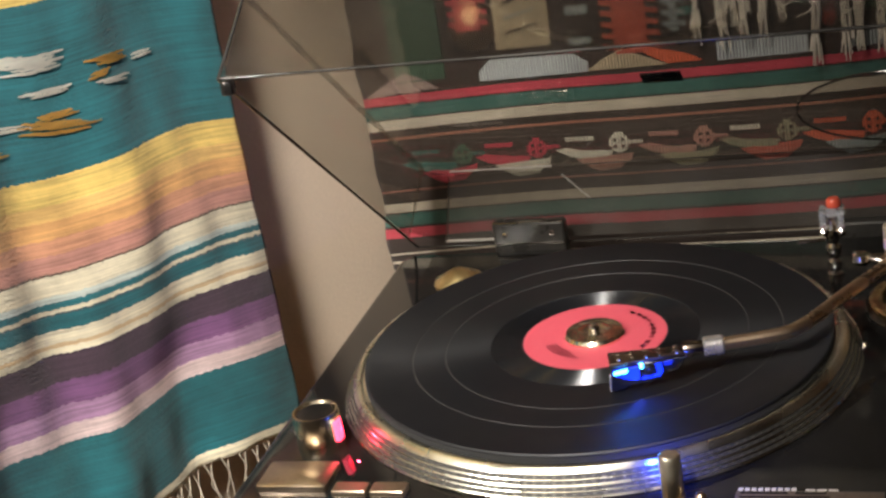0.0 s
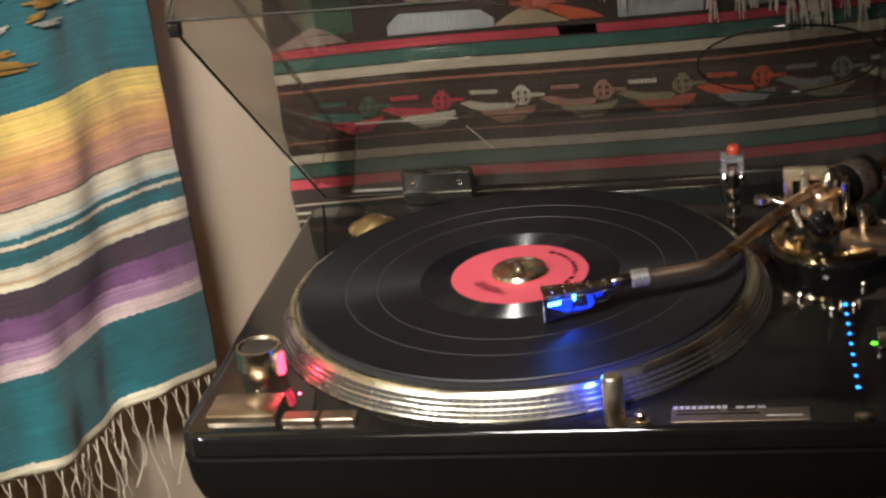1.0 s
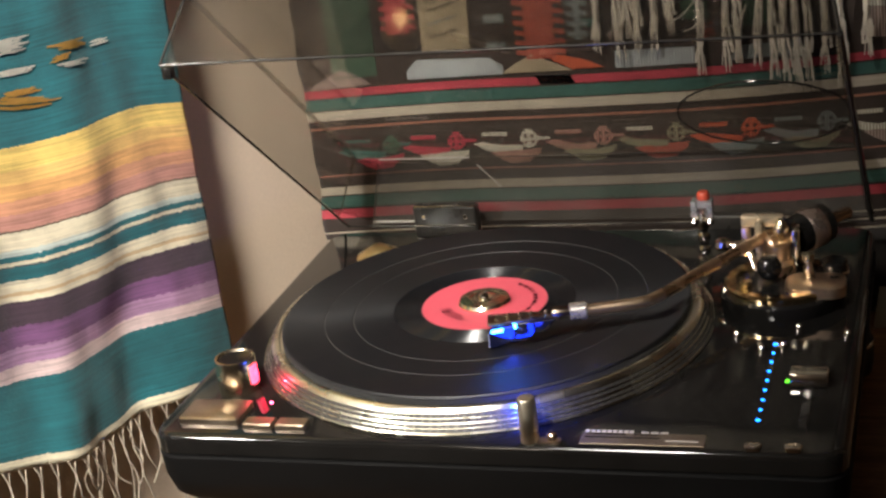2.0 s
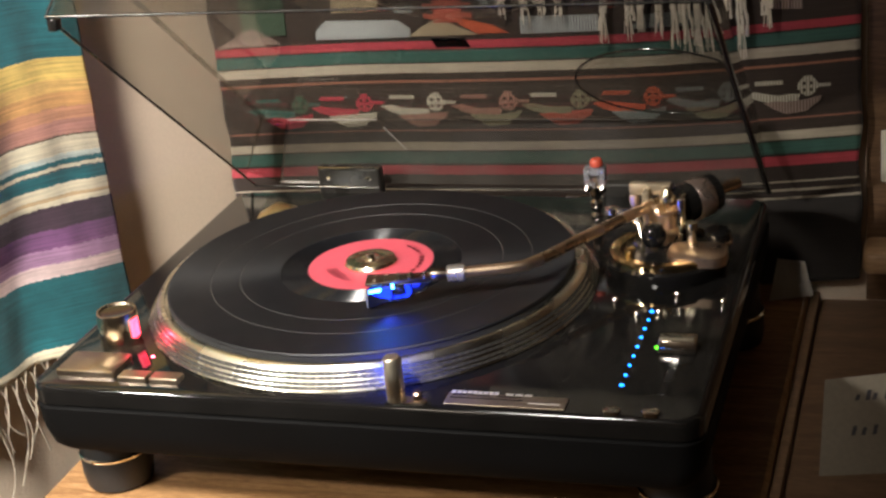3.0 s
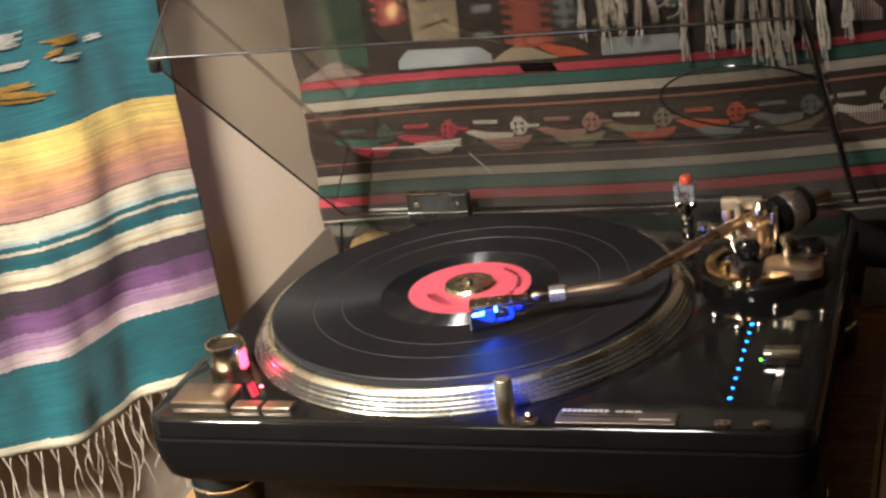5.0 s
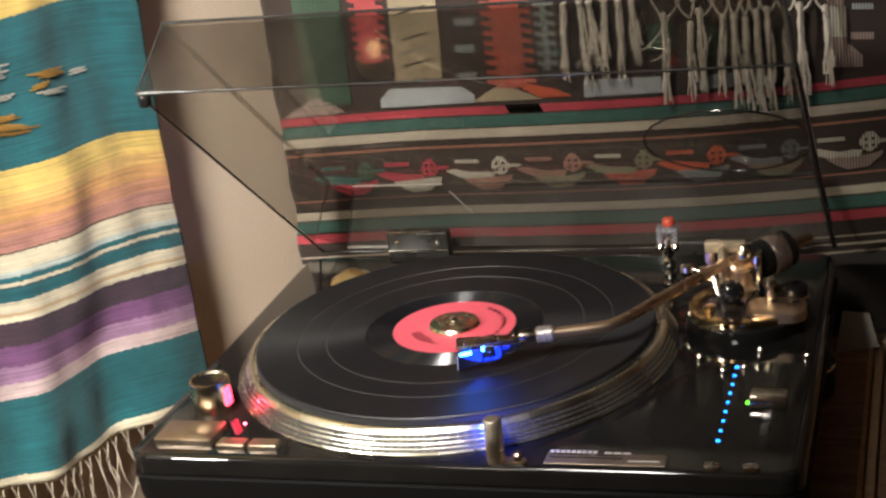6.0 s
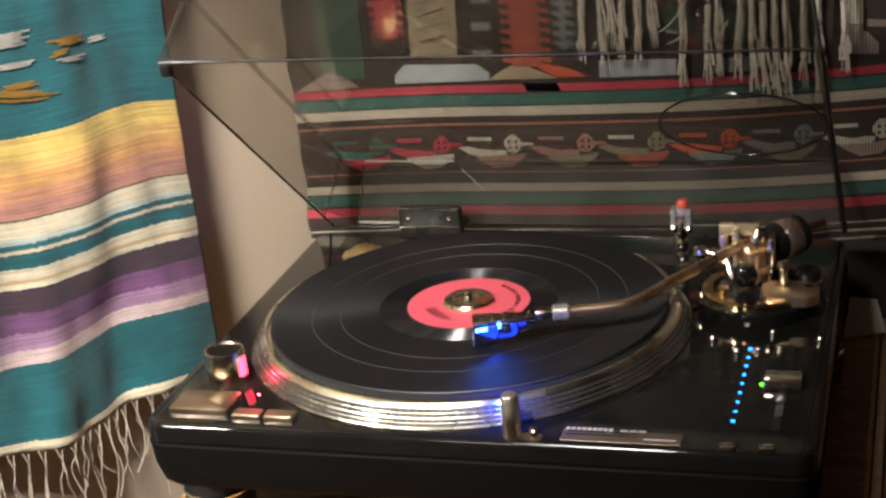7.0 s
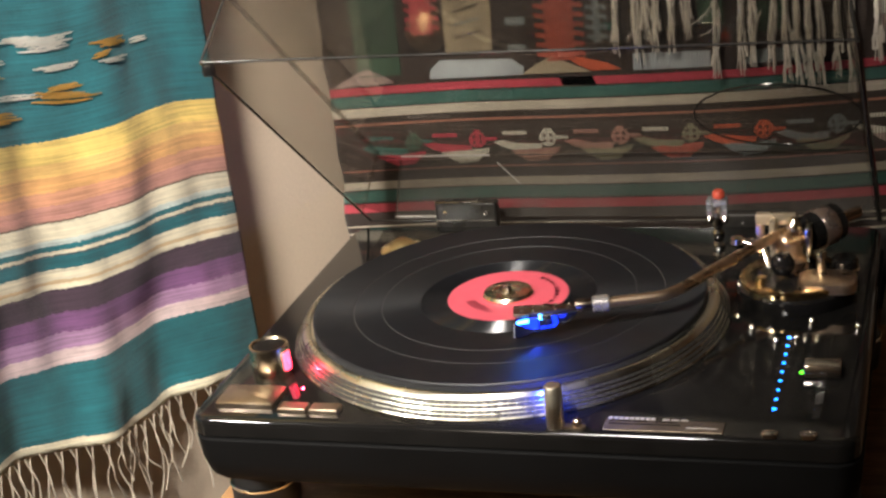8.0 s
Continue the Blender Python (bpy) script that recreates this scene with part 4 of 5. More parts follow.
# Target lamp post with its hinge plate.
post = wpart("target_lamp", lathe([(0.0, 0.0), (0.0058, 0.0), (0.0060, 0.0006), (0.0060, 0.0290), (0.0050, 0.0306), (0.0, 0.0308)], 40, (0.2590, -0.0020, 0)), POSTM, player, "brass target lamp post")
for name, bm, mat in (("lamp_lens", lathe([(0.0, 0.0), (0.0018, 0.0005), (0.0022, 0.002), (0.0018, 0.0035), (0.0, 0.004)], 16, (0.2545, 0.0022, 0.0245)), BLUE), ("hinge_plate", loft([(rounded((0.2630, -0.0060, 0.2790, 0.0010, 0.003), 4), 0.0001), (rounded((0.2630, -0.0060, 0.2790, 0.0010, 0.003), 4), 0.0016)]), SATIN),
                      ("release_pin", lathe([(0.0, 0.0), (0.0032, 0.0), (0.0032, 0.004), (0.0018, 0.0055), (0.0, 0.0058)], 24, (0.2735, -0.0025, 0.0015)), ROSE)):
    o = part(name, bm, mat)
    o.parent, o.matrix_parent_inverse = post, Matrix.Identity(4)

# Name plate with illegible lettering.
plate = wpart("name_plate", block((0.2905, -0.0046, 0.0002), (0.3680, 0.0100, 0.0011), 0.0004, 1), PLATEM, player, "bronze name plate")
for k in range(9):
    o = part("letter_bar", block((0.2915 + 0.0035 * k, 0.0112, 0.0002), (0.2915 + 0.0035 * k + 0.0026, 0.0140, 0.0005), 0), WHITEINK)
    o.parent, o.matrix_parent_inverse = plate, Matrix.Identity(4)
for k in range(3):
    o = part("letter_bar", block((0.327 + 0.006 * k, 0.0112, 0.0002), (0.327 + 0.006 * k + 0.0048, 0.0128, 0.0005), 0), WHITEINK)
    o.parent, o.matrix_parent_inverse = plate, Matrix.Identity(4)
for k, (a, c, yy) in enumerate(((0.293, 0.318, 0.0070), (0.293, 0.340, 0.0030), (0.344, 0.364, 0.0000), (0.322, 0.338, 0.0070))):
    o = part("letter_bar", block((a, yy, 0.0011), (c, yy + 0.0014, 0.0013), 0), WHITEINK if k == 2 else BLACKPL)
    o.parent, o.matrix_parent_inverse = plate, Matrix.Identity(4)

# Pitch fader: slot, lights and knob.
wpart("fader_slot", block((0.4215, 0.022, 0.0001), (0.4265, 0.150, 0.0006), 0.0002, 1), BLACKPL, player)
wpart("fader_knob", loft([(rounded((0.4115, 0.0770, 0.4360, 0.0925, 0.0012), 3), 0.0010), (rounded((0.4115, 0.0770, 0.4360, 0.0925, 0.0012), 3), 0.0060), (rounded((0.4118, 0.0785, 0.4357, 0.0910, 0.001), 3), 0.0088), (rounded((0.4122, 0.0815, 0.4353, 0.0880, 0.001), 3), 0.0098)]), CHROME, player, "brushed metal fader knob")
for k in range(9):
    y = 0.0321 + (0.1403 - 0.0321) * k / 8
    s = 1.35 if k in (0, 8) else 1.0
    wpart("blue_light", lathe([(0.0, 0.0), (0.0011 * s, 0.0), (0.0009 * s, 0.0006), (0.0, 0.0008)], 14, (0.3965, y, 0.0002)), CYAN, player, "tiny glowing blue light")
wpart("green_light", lathe([(0.0, 0.0), (0.0018, 0.0), (0.0015, 0.0006), (0.0, 0.0008)], 14, (0.4099, 0.0860, 0.0002)), GREEN, player, "tiny glowing green light")
for sx, sy in ((0.388, 0.131), (0.369, 0.152), (0.443, 0.156), (0.410, 0.165), (0.402, 0.136)):
    wpart("stud", lathe([(0.0, 0.0), (0.0022, 0.0), (0.0022, 0.003), (0.0012, 0.0044), (0.0, 0.0046)], 20, (sx, sy, 0)), CHROME, player, "small chrome stud")

# Tonearm.
PX, PY, AZ = 0.391, 0.241, 0.038
base = wpart("tonearm_base", lathe([(0.0, 0.0), (0.0435, 0.0), (0.0440, 0.001), (0.0440, 0.0100), (0.0425, 0.0118), (0.0, 0.0118)], 72, (0.394, 0.219, 0)), GLOSS, player, "round black tonearm base")


def under(parent, name, bm, mat, label=""):
    o = part(name, bm, mat, None, label)
    o.parent, o.matrix_parent_inverse = parent, Matrix.Identity(4)
    return o


under(base, "height_ring", lathe([(0.0405, 0.0118), (0.0405, 0.0150), (0.0385, 0.0165), (0.0330, 0.0165), (0.0325, 0.0118)], 72, (0.394, 0.219, 0), closed=True), GOLD, "polished gold height ring")
under(base, "scale_plate", lathe([(0.0, 0.0118), (0.030, 0.0118), (0.030, 0.0136), (0.0, 0.0140)], 48, (0.394, 0.219, 0)), BLACKPL)
under(base, "arm_board", loft([(rounded((0.398, 0.189, 0.440, 0.219, 0.010), 6), 0.0118), (rounded((0.398, 0.189, 0.440, 0.219, 0.010), 6), 0.0190), (rounded((0.400, 0.191, 0.438, 0.217, 0.009), 6), 0.0204)]), GOLDSAT, "rose gold arm board")
under(base, "skate_dial", lathe([(0.0, 0.0), (0.0095, 0.0), (0.0100, 0.002), (0.0100, 0.0095), (0.0085, 0.0112), (0.0, 0.0112)], 32, (0.430, 0.227, 0.0150)), GLOSS, "glossy black dial with chrome edge")
under(base, "dial_edge", lathe([(0.0101, 0.0165), (0.0110, 0.0170), (0.0110, 0.0185), (0.0101, 0.0190)], 32, (0.430, 0.227, 0.0), closed=True), CHROME)
under(base, "cue_post", lathe([(0.0, 0.0), (0.0035, 0.0), (0.0035, 0.012), (0.0045, 0.013), (0.0045, 0.018), (0.0, 0.019)], 24, (0.414, 0.213, 0.019)), PALE)
under(base, "bearing_post", lathe([(0.0, 0.0), (0.012, 0.0), (0.012, 0.008), (0.0085, 0.011), (0.0085, 0.022), (0.0, 0.022)], 36, (PX, PY - 0.006, 0.0136)), GOLDSAT, "satin rose gold bearing post")
under(base, "yoke_side", block((PX - 0.017, PY - 0.004, 0.020), (PX - 0.0115, PY + 0.012, 0.0500), 0.002), CREAM, "cream metal yoke")
under(base, "yoke_side", block((PX + 0.010, PY - 0.012, 0.020), (PX + 0.0155, PY + 0.004, 0.0480), 0.002), PALE)
under(base, "yoke_top", block((PX - 0.028, PY + 0.006, 0.0430), (PX + 0.003, PY + 0.014, 0.0525), 0.002), CREAM, "cream metal yoke")
under(base, "yoke_leg", block((PX - 0.028, PY + 0.006, 0.020), (PX - 0.0215, PY + 0.014, 0.0435), 0.0015), ROSE, "rose gold yoke leg")
under(base, "bearing_cap", lathe([(0.0, 0.0), (0.0055, 0.0), (0.0058, 0.003), (0.0045, 0.006), (0.0020, 0.0095), (0.0, 0.010)], 28, (PX + 0.002, PY - 0.004, 0.044)), PALE, "chrome bearing cap")
under(base, "rest_arm", pipe([(0.374, 0.238, 0.0120), (0.368, 0.246, 0.026), (0.352, 0.2520, 0.029)], 0.0028, 12), CHROME)
under(base, "rest_knob", lathe([(0.0, 0.0), (0.0045, 0.0008), (0.0062, 0.004), (0.0055, 0.008), (0.0, 0.0098)], 24, (0.3485, 0.2520, 0.0235)), PALE, "polished gold arm rest knob")
under(base, "rest_knob", lathe([(0.0, 0.0), (0.0030, 0.0006), (0.0040, 0.0028), (0.0034, 0.0054), (0.0, 0.0066)], 20, (0.3590, 0.2520, 0.0250)), PALE)
under(base, "black_dial", lathe([(0.0, -0.0090), (0.0060, -0.0075), (0.0090, -0.0025), (0.0090, 0.0025), (0.0060, 0.0075), (0.0, 0.0090)], 28, (PX - 0.0050, PY - 0.0260, 0.0255)), GLOSS, "glossy black dial")
under(base, "bright_pin", lathe([(0.0, 0.0), (0.0036, 0.0), (0.0036, 0.020), (0.0026, 0.0225), (0.0, 0.0230)], 20, (PX - 0.0120, PY + 0.0020, 0.0200)), PALE, "polished gold pin")
under(base, "clip_screw", lathe([(0.0, 0.0), (0.004, 0.0), (0.004, 0.006), (0.0, 0.007)], 24, (0.371, 0.201, 0.0150)), GOLD)

tube_pts = smooth_path([(0.2745, 0.1075, 0.0402), (0.3081, 0.1207, 0.0395), (0.3177, 0.1295, 0.0392), (0.3263, 0.1429, 0.0390), (0.3372, 0.1650, 0.0386), (0.3486, 0.1865, 0.0383), (0.3800, 0.2403, 0.0383), (0.3880, 0.2488, 0.0385)], 8)
arm = wpart("tonearm", pipe(tube_pts, 0.0040, 20), TUBEM, player, "curved rose gold tonearm tube")
ax = Vector((0.058, 0.058, 0.006)).normalized()
a0 = Vector((PX + 0.001, PY + 0.003, AZ - 0.004))


def axial(name, profile, mat, label="", seg=36):
    """A turned piece along the counterweight's axis: (distance, radius)."""
    bm = lathe([(r, d) for d, r in profile], seg)
    bmesh.ops.transform(bm, matrix=Matrix.Translation(a0) @ ax.to_track_quat("Z", "Y").to_matrix().to_4x4(), verts=bm.verts)
    return under(arm, name, bm, mat, label)


axial("bearing_housing", [(-0.014, 0.0), (-0.014, 0.006), (-0.012, 0.0075), (0.006, 0.0075), (0.008, 0.006), (0.008, 0.0)], GOLDSAT, "polished bearing housing")
axial("rear_stub", [(0.006, 0.0), (0.006, 0.0045), (0.064, 0.0045), (0.065, 0.0036), (0.065, 0.0)], ROSE)
axial("counterweight", [(0.009, 0.0), (0.009, 0.010), (0.011, 0.0135), (0.020, 0.0145), (0.0205, 0.0145), (0.0205, 0.0)], BLACKPL, "black counterweight dial")
axial("counterweight_band", [(0.0206, 0.0), (0.0206, 0.0150), (0.0215, 0.0156), (0.0335, 0.0156), (0.0345, 0.0150), (0.0345, 0.0)], BANDM, "satin pink-gold counterweight band")
axial("counterweight_rear", [(0.0346, 0.0), (0.0346, 0.0146), (0.0410, 0.0146), (0.0425, 0.0130), (0.0425, 0.0)], BLACKPL)
# Head: collar, shell, cartridge and its lights.
h0, h1 = Vector((0.2745, 0.1075, 0.0402)), Vector((0.2120, 0.0915, 0.0400))
hd = (h1 - h0).normalized()
hs = Vector((0, 0, 1)).cross(hd).normalized()


def headed(name, profile, mat, label="", seg=28):
    bm = lathe([(r, d) for d, r in profile], seg)
    bmesh.ops.transform(bm, matrix=Matrix.Translation(h0) @ hd.to_track_quat("Z", "Y").to_matrix().to_4x4(), verts=bm.verts)
    return under(arm, name, bm, mat, label)


headed("collar", [(-0.002, 0.0), (-0.002, 0.0052), (-0.001, 0.0060), (0.009, 0.0060), (0.010, 0.0052), (0.010, 0.0)], SILVER, "bright satin silver collar")
headed("shell_neck", [(0.0101, 0.0), (0.0101, 0.0042), (0.014, 0.0042), (0.019, 0.0050), (0.022, 0.0042), (0.022, 0.0)], BRONZE)


def head_block(name, d0, d1, s0, s1, z0, z1, mat, label="", bevel=0.0008, taper=1.0):
    bm = block((d0, s0, z0), (d1, s1, z1), bevel)
    for v in bm.verts:
        t = (v.co.x - d0) / (d1 - d0)
        v.co.y *= 1 + (taper - 1) * t
    m4 = Matrix((( hd.x, hs.x, 0, h0.x), (hd.y, hs.y, 0, h0.y), (0, 0, 1, h0.z), (0, 0, 0, 1)))
    bmesh.ops.transform(bm, matrix=m4, verts=bm.verts)
    bmesh.ops.recalc_face_normals(bm, faces=bm.faces)
    return under(arm, name, bm, mat, label)


def head_prism(name, outline, s0, s1, mat, label=""):
    """A plate with an outline of (distance, height), from one side to the other."""
    bm = bmesh.new()
    rings = [[bm.verts.new((d, w, z)) for d, z in outline] for w in (s0, s1)]
    bm.faces.new(rings[0][::-1])
    bm.faces.new(rings[1])
    for k in range(len(outline)):
        q = (k + 1) % len(outline)
        bm.faces.new((rings[0][k], rings[0][q], rings[1][q], rings[1][k]))
    bmesh.ops.recalc_face_normals(bm, faces=bm.faces)
    bmesh.ops.bevel(bm, geom=bm.edges[:], offset=0.0003, segments=1, affect="EDGES")
    m4 = Matrix(((hd.x, hs.x, 0, h0.x), (hd.y, hs.y, 0, h0.y), (0, 0, 1, h0.z), (0, 0, 0, 1)))
    bmesh.ops.transform(bm, matrix=m4, verts=bm.verts)
    return under(arm, name, bm, mat, label)


shell = head_block("headshell", 0.021, 0.066, -0.0052, 0.0052, -0.0022, 0.0004, BRONZE, "dark bronze headshell", 0.0010, 1.65)
head_prism("shell_web", [(0.020, -0.0020), (0.034, -0.0020), (0.036, -0.0085), (0.031, -0.0100), (0.026, -0.0060)], 0.0020, 0.0062, GUARDM, "smoky wedge behind the cartridge")
head_prism("cartridge", [(0.034, -0.0024), (0.063, -0.0024), (0.064, -0.0100), (0.058, -0.0155), (0.042, -0.0150), (0.035, -0.0095)], -0.0066, 0.0066, BLACKPL, "dark cartridge body")
head_prism("lit_body", [(0.0485, -0.0032), (0.0640, -0.0044), (0.0645, -0.0072), (0.0560, -0.0112), (0.0490, -0.0120)], 0.0068, 0.0080, GLOWBODY, "glowing blue cartridge side")
head_prism("lit_body", [(0.0355, -0.0030), (0.0395, -0.0030), (0.0385, -0.0098), (0.0480, -0.0106), (0.0480, -0.0126), (0.0370, -0.0118), (0.0348, -0.0085)], 0.0068, 0.0078, GLOWBODY, "glowing blue cartridge side")
head_prism("lit_body", [(0.0280, -0.0026), (0.0345, -0.0026), (0.0340, -0.0060), (0.0300, -0.0056)], 0.0064, 0.0070, GLOWDIM, "dim blue cartridge side")
head_prism("lit_lens", [(0.0555, -0.0036), (0.0640, -0.0048), (0.0640, -0.0070), (0.0560, -0.0064)], 0.0081, 0.0090, BLUE, "glowing blue lens")
head_prism("lit_lens", [(0.0463, -0.0012), (0.0487, -0.0012), (0.0482, -0.0048), (0.0466, -0.0048)], 0.0081, 0.0090, BLUE, "glowing blue lens")
sc = h0 + hd * 0.0432 + hs * 0.0066 + Vector((0, 0, -0.0066))
bm = lathe([(0.0, 0.0), (0.0034, 0.0), (0.0034, 0.0016), (0.0026, 0.0026), (0.0, 0.0028)], 20)
bmesh.ops.transform(bm, matrix=Matrix.Translation(sc) @ hs.to_track_quat("Z", "Y").to_matrix().to_4x4(), verts=bm.verts)
under(arm, "side_screw", bm, BLACKPL, "dark round side screw")
bm = lathe([(0.0, 0.0), (0.0009, 0.0), (0.0007, 0.0006), (0.0, 0.0008)], 12)
bmesh.ops.transform(bm, matrix=Matrix.Translation(sc + hs * 0.0027 + Vector((0, 0, 0.0012))) @ hs.to_track_quat("Z", "Y").to_matrix().to_4x4(), verts=bm.verts)
under(arm, "bright_pin", bm, CHROME)
head_prism("side_bracket", [(0.0478, -0.0030), (0.0490, -0.0030), (0.0484, -0.0108), (0.0470, -0.0106)], 0.0070, 0.0086, CHROME)
head_prism("stylus_guard", [(0.0500, -0.0118), (0.0655, -0.0078), (0.0662, -0.0180), (0.0640, -0.0188), (0.0560, -0.0170)], -0.0050, 0.0060, GUARDM, "smoky clear stylus guard")
head_prism("guard_edge", [(0.0656, -0.0080), (0.0666, -0.0080), (0.0669, -0.0186), (0.0660, -0.0186)], 0.0040, 0.0062, CRYSTAL)
for d in (0.026, 0.036, 0.044, 0.052, 0.060):
    for s in (-0.0040, 0.0044):
        p = h0 + hd * d + hs * s
        under(arm, "screw", lathe([(0.0, 0.0), (0.0014, 0.0), (0.0013, 0.0006), (0.0008, 0.0010), (0.0, 0.0011)], 14, (p.x, p.y, h0.z + 0.0003)), CHROME)
lead = smooth_path([h0 + hd * 0.021 + hs * 0.003 + Vector((0, 0, -0.003)), h0 + hd * 0.027 + hs * 0.007 + Vector((0, 0, -0.008)), h0 + hd * 0.034 + hs * 0.005 + Vector((0, 0, -0.010))], 6)
under(arm, "lead_wire", pipe(lead, 0.0006, 8), BLACKPL)

# Spare cartridge on its holder post, with a red cap.
holder = wpart("cartridge_holder", lathe([(0.0, 0.0), (0.0055, 0.0), (0.0055, 0.0022), (0.0036, 0.0035), (0.0048, 0.0075), (0.0048, 0.0110), (0.0030, 0.0130), (0.0050, 0.0175), (0.0050, 0.0215), (0.0030, 0.0240), (0.0052, 0.0285), (0.0052, 0.0312), (0.0, 0.0314)], 32, (0.3285, 0.2900, 0)), CHROME, player, "turned chrome holder post")
CB = 0.0314
for sx in (0.3205, 0.3325):
    under(holder, "clear_pillar", block((sx, 0.2845, CB), (sx + 0.0045, 0.2955, CB + 0.0190), 0.0012, 2), CRYSTAL, "clear faceted pillar")
    under(holder, "pillar_edge", block((sx - 0.0004, 0.2841, CB + 0.0182), (sx + 0.0049, 0.2851, CB + 0.0192), 0.0002, 1), CHROME)
    under(holder, "dark_screw", lathe([(0.0, 0.0), (0.0018, 0.0), (0.0018, 0.004), (0.0, 0.0045)], 14, (sx + 0.0022, 0.2865, CB + 0.0100)), BLACKPL)
    under(holder, "bright_foot", lathe([(0.0, 0.0), (0.0028, 0.0006), (0.0030, 0.0030), (0.0016, 0.0052), (0.0, 0.0056)], 16, (sx + 0.0022, 0.2850, CB)), CHROME)
under(holder, "clear_bridge", block((0.3250, 0.2860, CB + 0.0125), (0.3325, 0.2945, CB + 0.0190), 0.0008, 2), CRYSTAL, "clear bridge")
under(holder, "bright_pin", lathe([(0.0, 0.0), (0.0034, 0.0), (0.0042, 0.004), (0.0024, 0.0115), (0.0, 0.012)], 18, (0.3288, 0.2880, CB)), CHROME)
under(holder, "red_cap", lathe([(0.0, 0.0), (0.0046, 0.0), (0.0050, 0.001), (0.0047, 0.0045), (0.0036, 0.0060), (0.0, 0.0064)], 24, (0.3300, 0.2900, CB + 0.0192)), REDCAP, "red plastic cap")
under(holder, "side_pin", pipe([(0.3235, 0.2895, 0.0265), (0.3050, 0.2885, 0.0255)], 0.0010, 10), CHROME)

# Lid: smoked acrylic, hinged at the back, standing open.
F, B = Vector((0, 0.1000, 0.2262)), Vector((0, 0.3850, -0.0060))
RD = (B - F).normalized()
RN = Vector((0, -RD.z, RD.y)).normalized()
LX0, LX1, H = -0.0030, 0.4490, 0.0560


def lid(x, s, h):
    """A point of the lid: s along the side rim from the front, h above the rim plane."""
    p = F + RD * s + RN * h
    return Vector((x, p.y, p.z))


LEN = (B - F).length
IN, RX = 0.0095, 0.0235
T = 0.0032
cover = wpart("lid", slab([lid(LX0 + IN, 0.005, H), lid(LX1 - IN, 0.005, H), lid(LX1 - IN, LEN - 0.0185, H), lid(LX0 + IN, LEN - 0.0185, H)], T), SMOKED, player, "smoked clear acrylic lid standing open", smooth=False)
for nm, quad, mat in (
    ("front_panel", [lid(LX0 + 0.0035, 0.0, 0), lid(LX1 - 0.0035, 0.0, 0), lid(LX1 - IN, 0.005, H - T), lid(LX0 + IN, 0.005, H - T)], SMOKED),
    ("rear_panel", [lid(LX1 - 0.004, LEN, 0.004), lid(LX0 + RX, LEN, 0.004), lid(LX0 + RX + 0.006, LEN - 0.018, H - T), lid(LX1 - IN, LEN - 0.018, H - T)], DUSTY),
    ("rear_corner", [lid(LX0 + RX, LEN, 0.004), lid(LX0 + 0.002, LEN - 0.028, 0.004), lid(LX0 + IN + 0.001, LEN - 0.036, H - T), lid(LX0 + RX + 0.006, LEN - 0.018, H - T)], SMOKED),
    ("side_panel", [lid(LX0, LEN - 0.03, 0), lid(LX0, 0.0, 0), lid(LX0 + IN, 0.005, H), lid(LX0 + IN, LEN - 0.03, H)], SMOKED),
    ("side_panel", [lid(LX1, 0.0, 0), lid(LX1, LEN, 0), lid(LX1 - IN, LEN - 0.005, H), lid(LX1 - IN, 0.005, H)], SMOKED),
):
    o = under(cover, nm, slab(quad, T), mat)
    o.data.polygons.foreach_set("use_smooth", [False] * len(o.data.polygons))
# The edge is pale only where its highlight falls, dark beyond.
under(cover, "rear_edge", pipe([lid(LX0 + RX + 0.006, LEN - 0.018, H), lid(LX0 + RX + 0.090, LEN - 0.018, H)], 0.0009, 8), PALEGLINT, "rear edge with its highlight painted pale")
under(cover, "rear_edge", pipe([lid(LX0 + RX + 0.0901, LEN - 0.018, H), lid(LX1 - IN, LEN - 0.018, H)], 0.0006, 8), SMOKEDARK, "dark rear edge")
under(cover, "rear_edge", pipe([lid(LX0 + RX, LEN, 0.004), lid(LX0 + RX + 0.043, LEN, 0.004)], 0.0013, 8), PALEGLINT, "rear edge with its highlight painted pale")
# A reflected streak drawn as a pale rod, and a small dark maker's patch on the acrylic.
under(cover, "reflected_streak", pipe([lid(0.140, LEN - 0.0125, 0.030), lid(0.118, LEN - 0.0180, 0.049)], 0.0005, 6), PALEGLINT, "pale streak painted as a reflection in the acrylic")
under(cover, "patch", slab([lid(0.213, 0.177, H + 0.0006), lid(0.240, 0.177, H + 0.0006), lid(0.240, 0.194, H + 0.0006), lid(0.213, 0.194, H + 0.0006)], 0.0005), BLACKPL, "small black patch on the lid")
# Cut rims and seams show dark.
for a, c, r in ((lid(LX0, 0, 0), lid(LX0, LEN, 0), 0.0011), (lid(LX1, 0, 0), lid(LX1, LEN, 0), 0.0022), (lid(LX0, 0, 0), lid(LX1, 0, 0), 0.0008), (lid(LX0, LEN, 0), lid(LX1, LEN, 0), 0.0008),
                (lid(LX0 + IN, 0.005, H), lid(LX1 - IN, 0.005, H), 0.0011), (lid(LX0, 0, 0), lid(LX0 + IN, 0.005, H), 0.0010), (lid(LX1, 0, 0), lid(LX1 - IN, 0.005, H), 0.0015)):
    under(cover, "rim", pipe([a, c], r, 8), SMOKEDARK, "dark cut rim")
under(cover, "rim_pad", block((LX0 + 0.0005, 0.0985, 0.2155), (LX0 + 0.0075, 0.1070, 0.2240), 0.0012), BLACKPL)
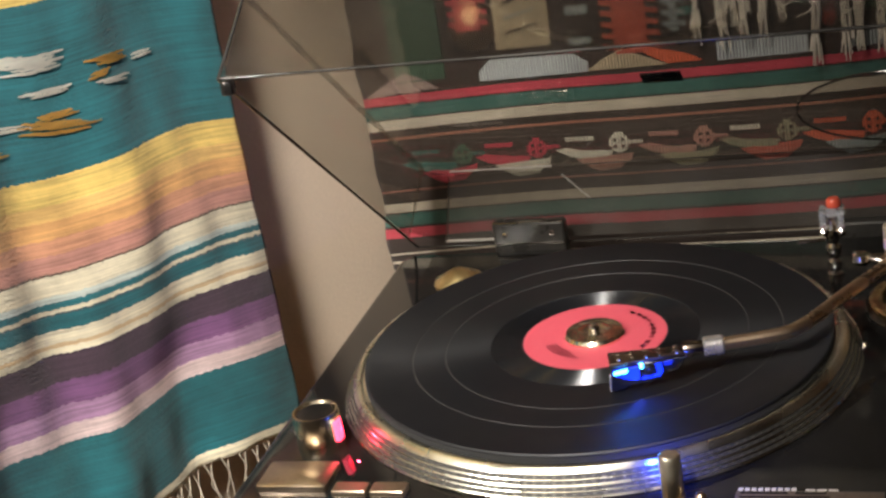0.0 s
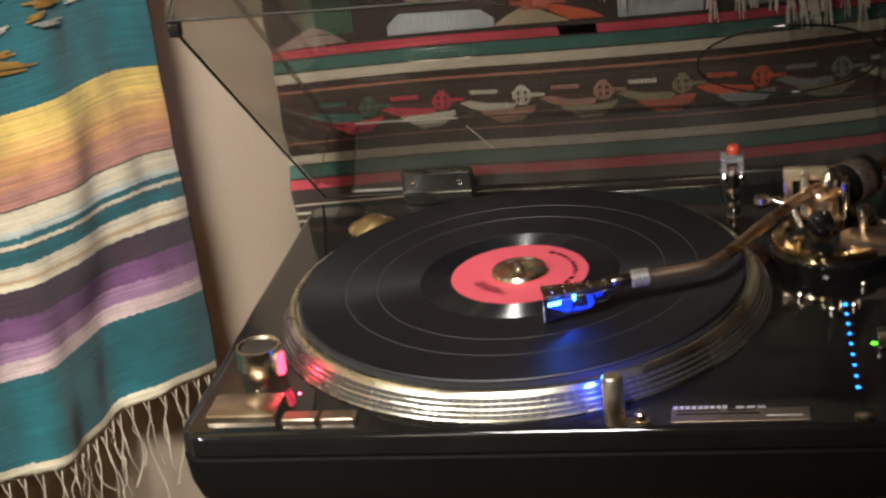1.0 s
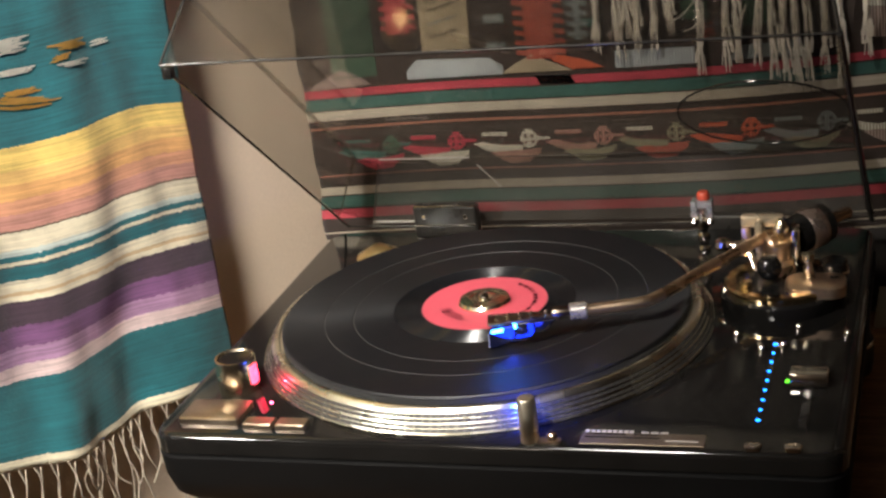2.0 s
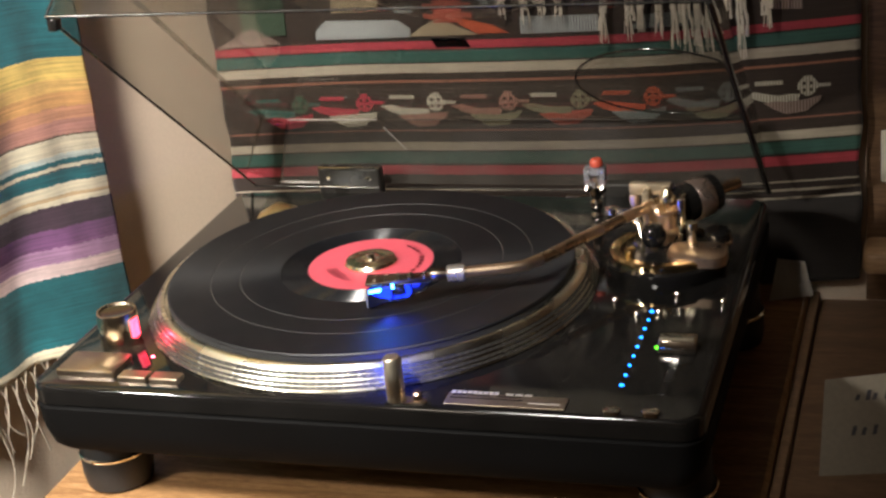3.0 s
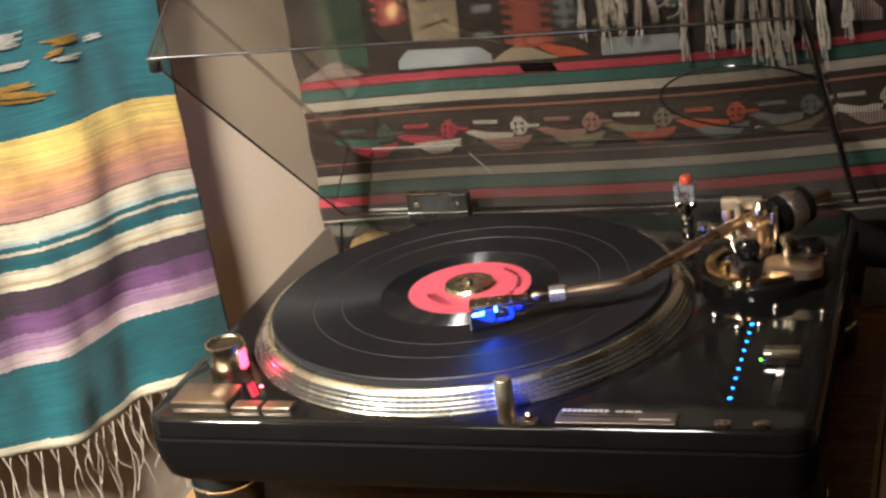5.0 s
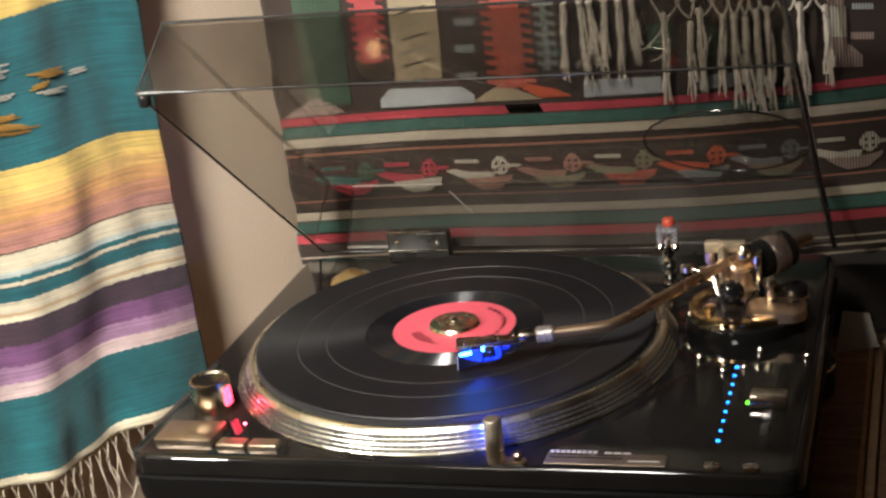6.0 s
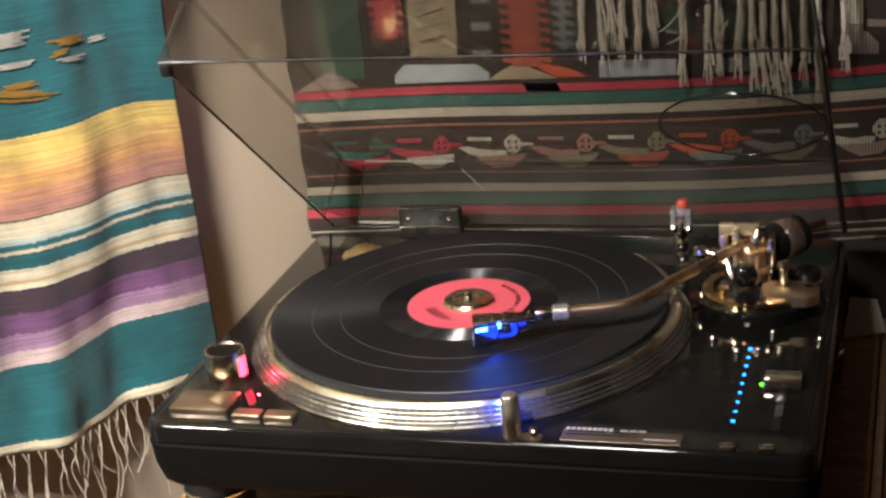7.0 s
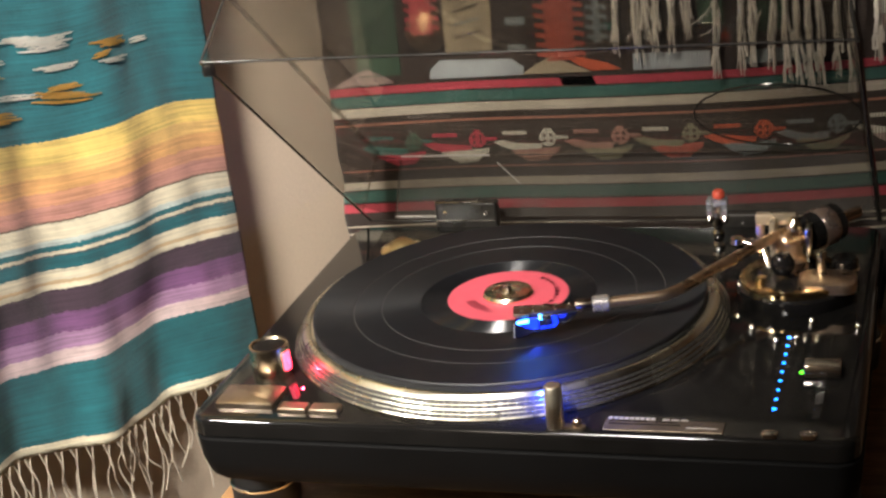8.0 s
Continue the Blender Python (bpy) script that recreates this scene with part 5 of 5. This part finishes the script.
# Raised round clearance in the lid over the tonearm.
bc = lid(0.372, LEN - 0.096, H)
bm = bmesh.new()
rings = []
for rr, hh in ((0.0660, 0.0004), (0.0655, 0.0022), (0.0635, 0.0034), (0.0600, 0.0040), (0.0, 0.0042)):
    if rr == 0:
        rings.append([bm.verts.new(bc + RN * hh)])
    else:
        rings.append([bm.verts.new(bc + RN * hh + Vector((rr * math.cos(2 * math.pi * k / 72), 0, 0)) + RD * (rr * math.sin(2 * math.pi * k / 72))) for k in range(72)])
for a, c in zip(rings, rings[1:]):
    for k in range(72):
        q = (k + 1) % 72
        bm.faces.new((a[k], a[q], c[q], c[k]) if len(c) > 1 else (a[k], a[q], c[0]))
under(cover, "arm_bulge", bm, acrylic("bulge_acrylic", (0.93, 0.92, 0.90)), "round clear bulge in the lid")
ringpts = [bc + RN * 0.0012 + Vector((0.0660 * math.cos(2 * math.pi * k / 72), 0, 0)) + RD * (0.0660 * math.sin(2 * math.pi * k / 72)) for k in range(73)]
under(cover, "bulge_rim", pipe(ringpts, 0.0009, 6), SMOKEDARK, "dark rim of the bulge")

# Hinges at the rear.
for hx, top in ((0.0683, 0.0205), (0.318, 0.0090)):
    hg = wpart("hinge", loft([(rounded((hx, 0.3595, hx + 0.057, 0.3710, 0.003), 4), -0.015), (rounded((hx, 0.3595, hx + 0.057, 0.3710, 0.003), 4), top - 0.0013), (rounded((hx + 0.001, 0.3605, hx + 0.056, 0.3700, 0.003), 4), top)]), HINGEM, player, "black hinge bracket with two screws")
    if hx > 0.2:
        continue
    for sx in (hx + 0.010, hx + 0.047):
        bm = lathe([(0.0, 0.0), (0.0024, 0.0), (0.0022, 0.0010), (0.0, 0.0014)], 18)
        bmesh.ops.transform(bm, matrix=pose(sx, 0.3595, 0.0115, 90), verts=bm.verts)
        under(hg, "screw", bm, CHROME)
    under(hg, "bright_edge", block((hx + 0.001, 0.3583, 0.0035), (hx + 0.056, 0.3594, 0.0048), 0.0002, 1), CHROME)
    under(hg, "bright_edge", block((hx + 0.001, 0.3597, 0.0206), (hx + 0.056, 0.3620, 0.0217), 0.0002, 1), CHROME)
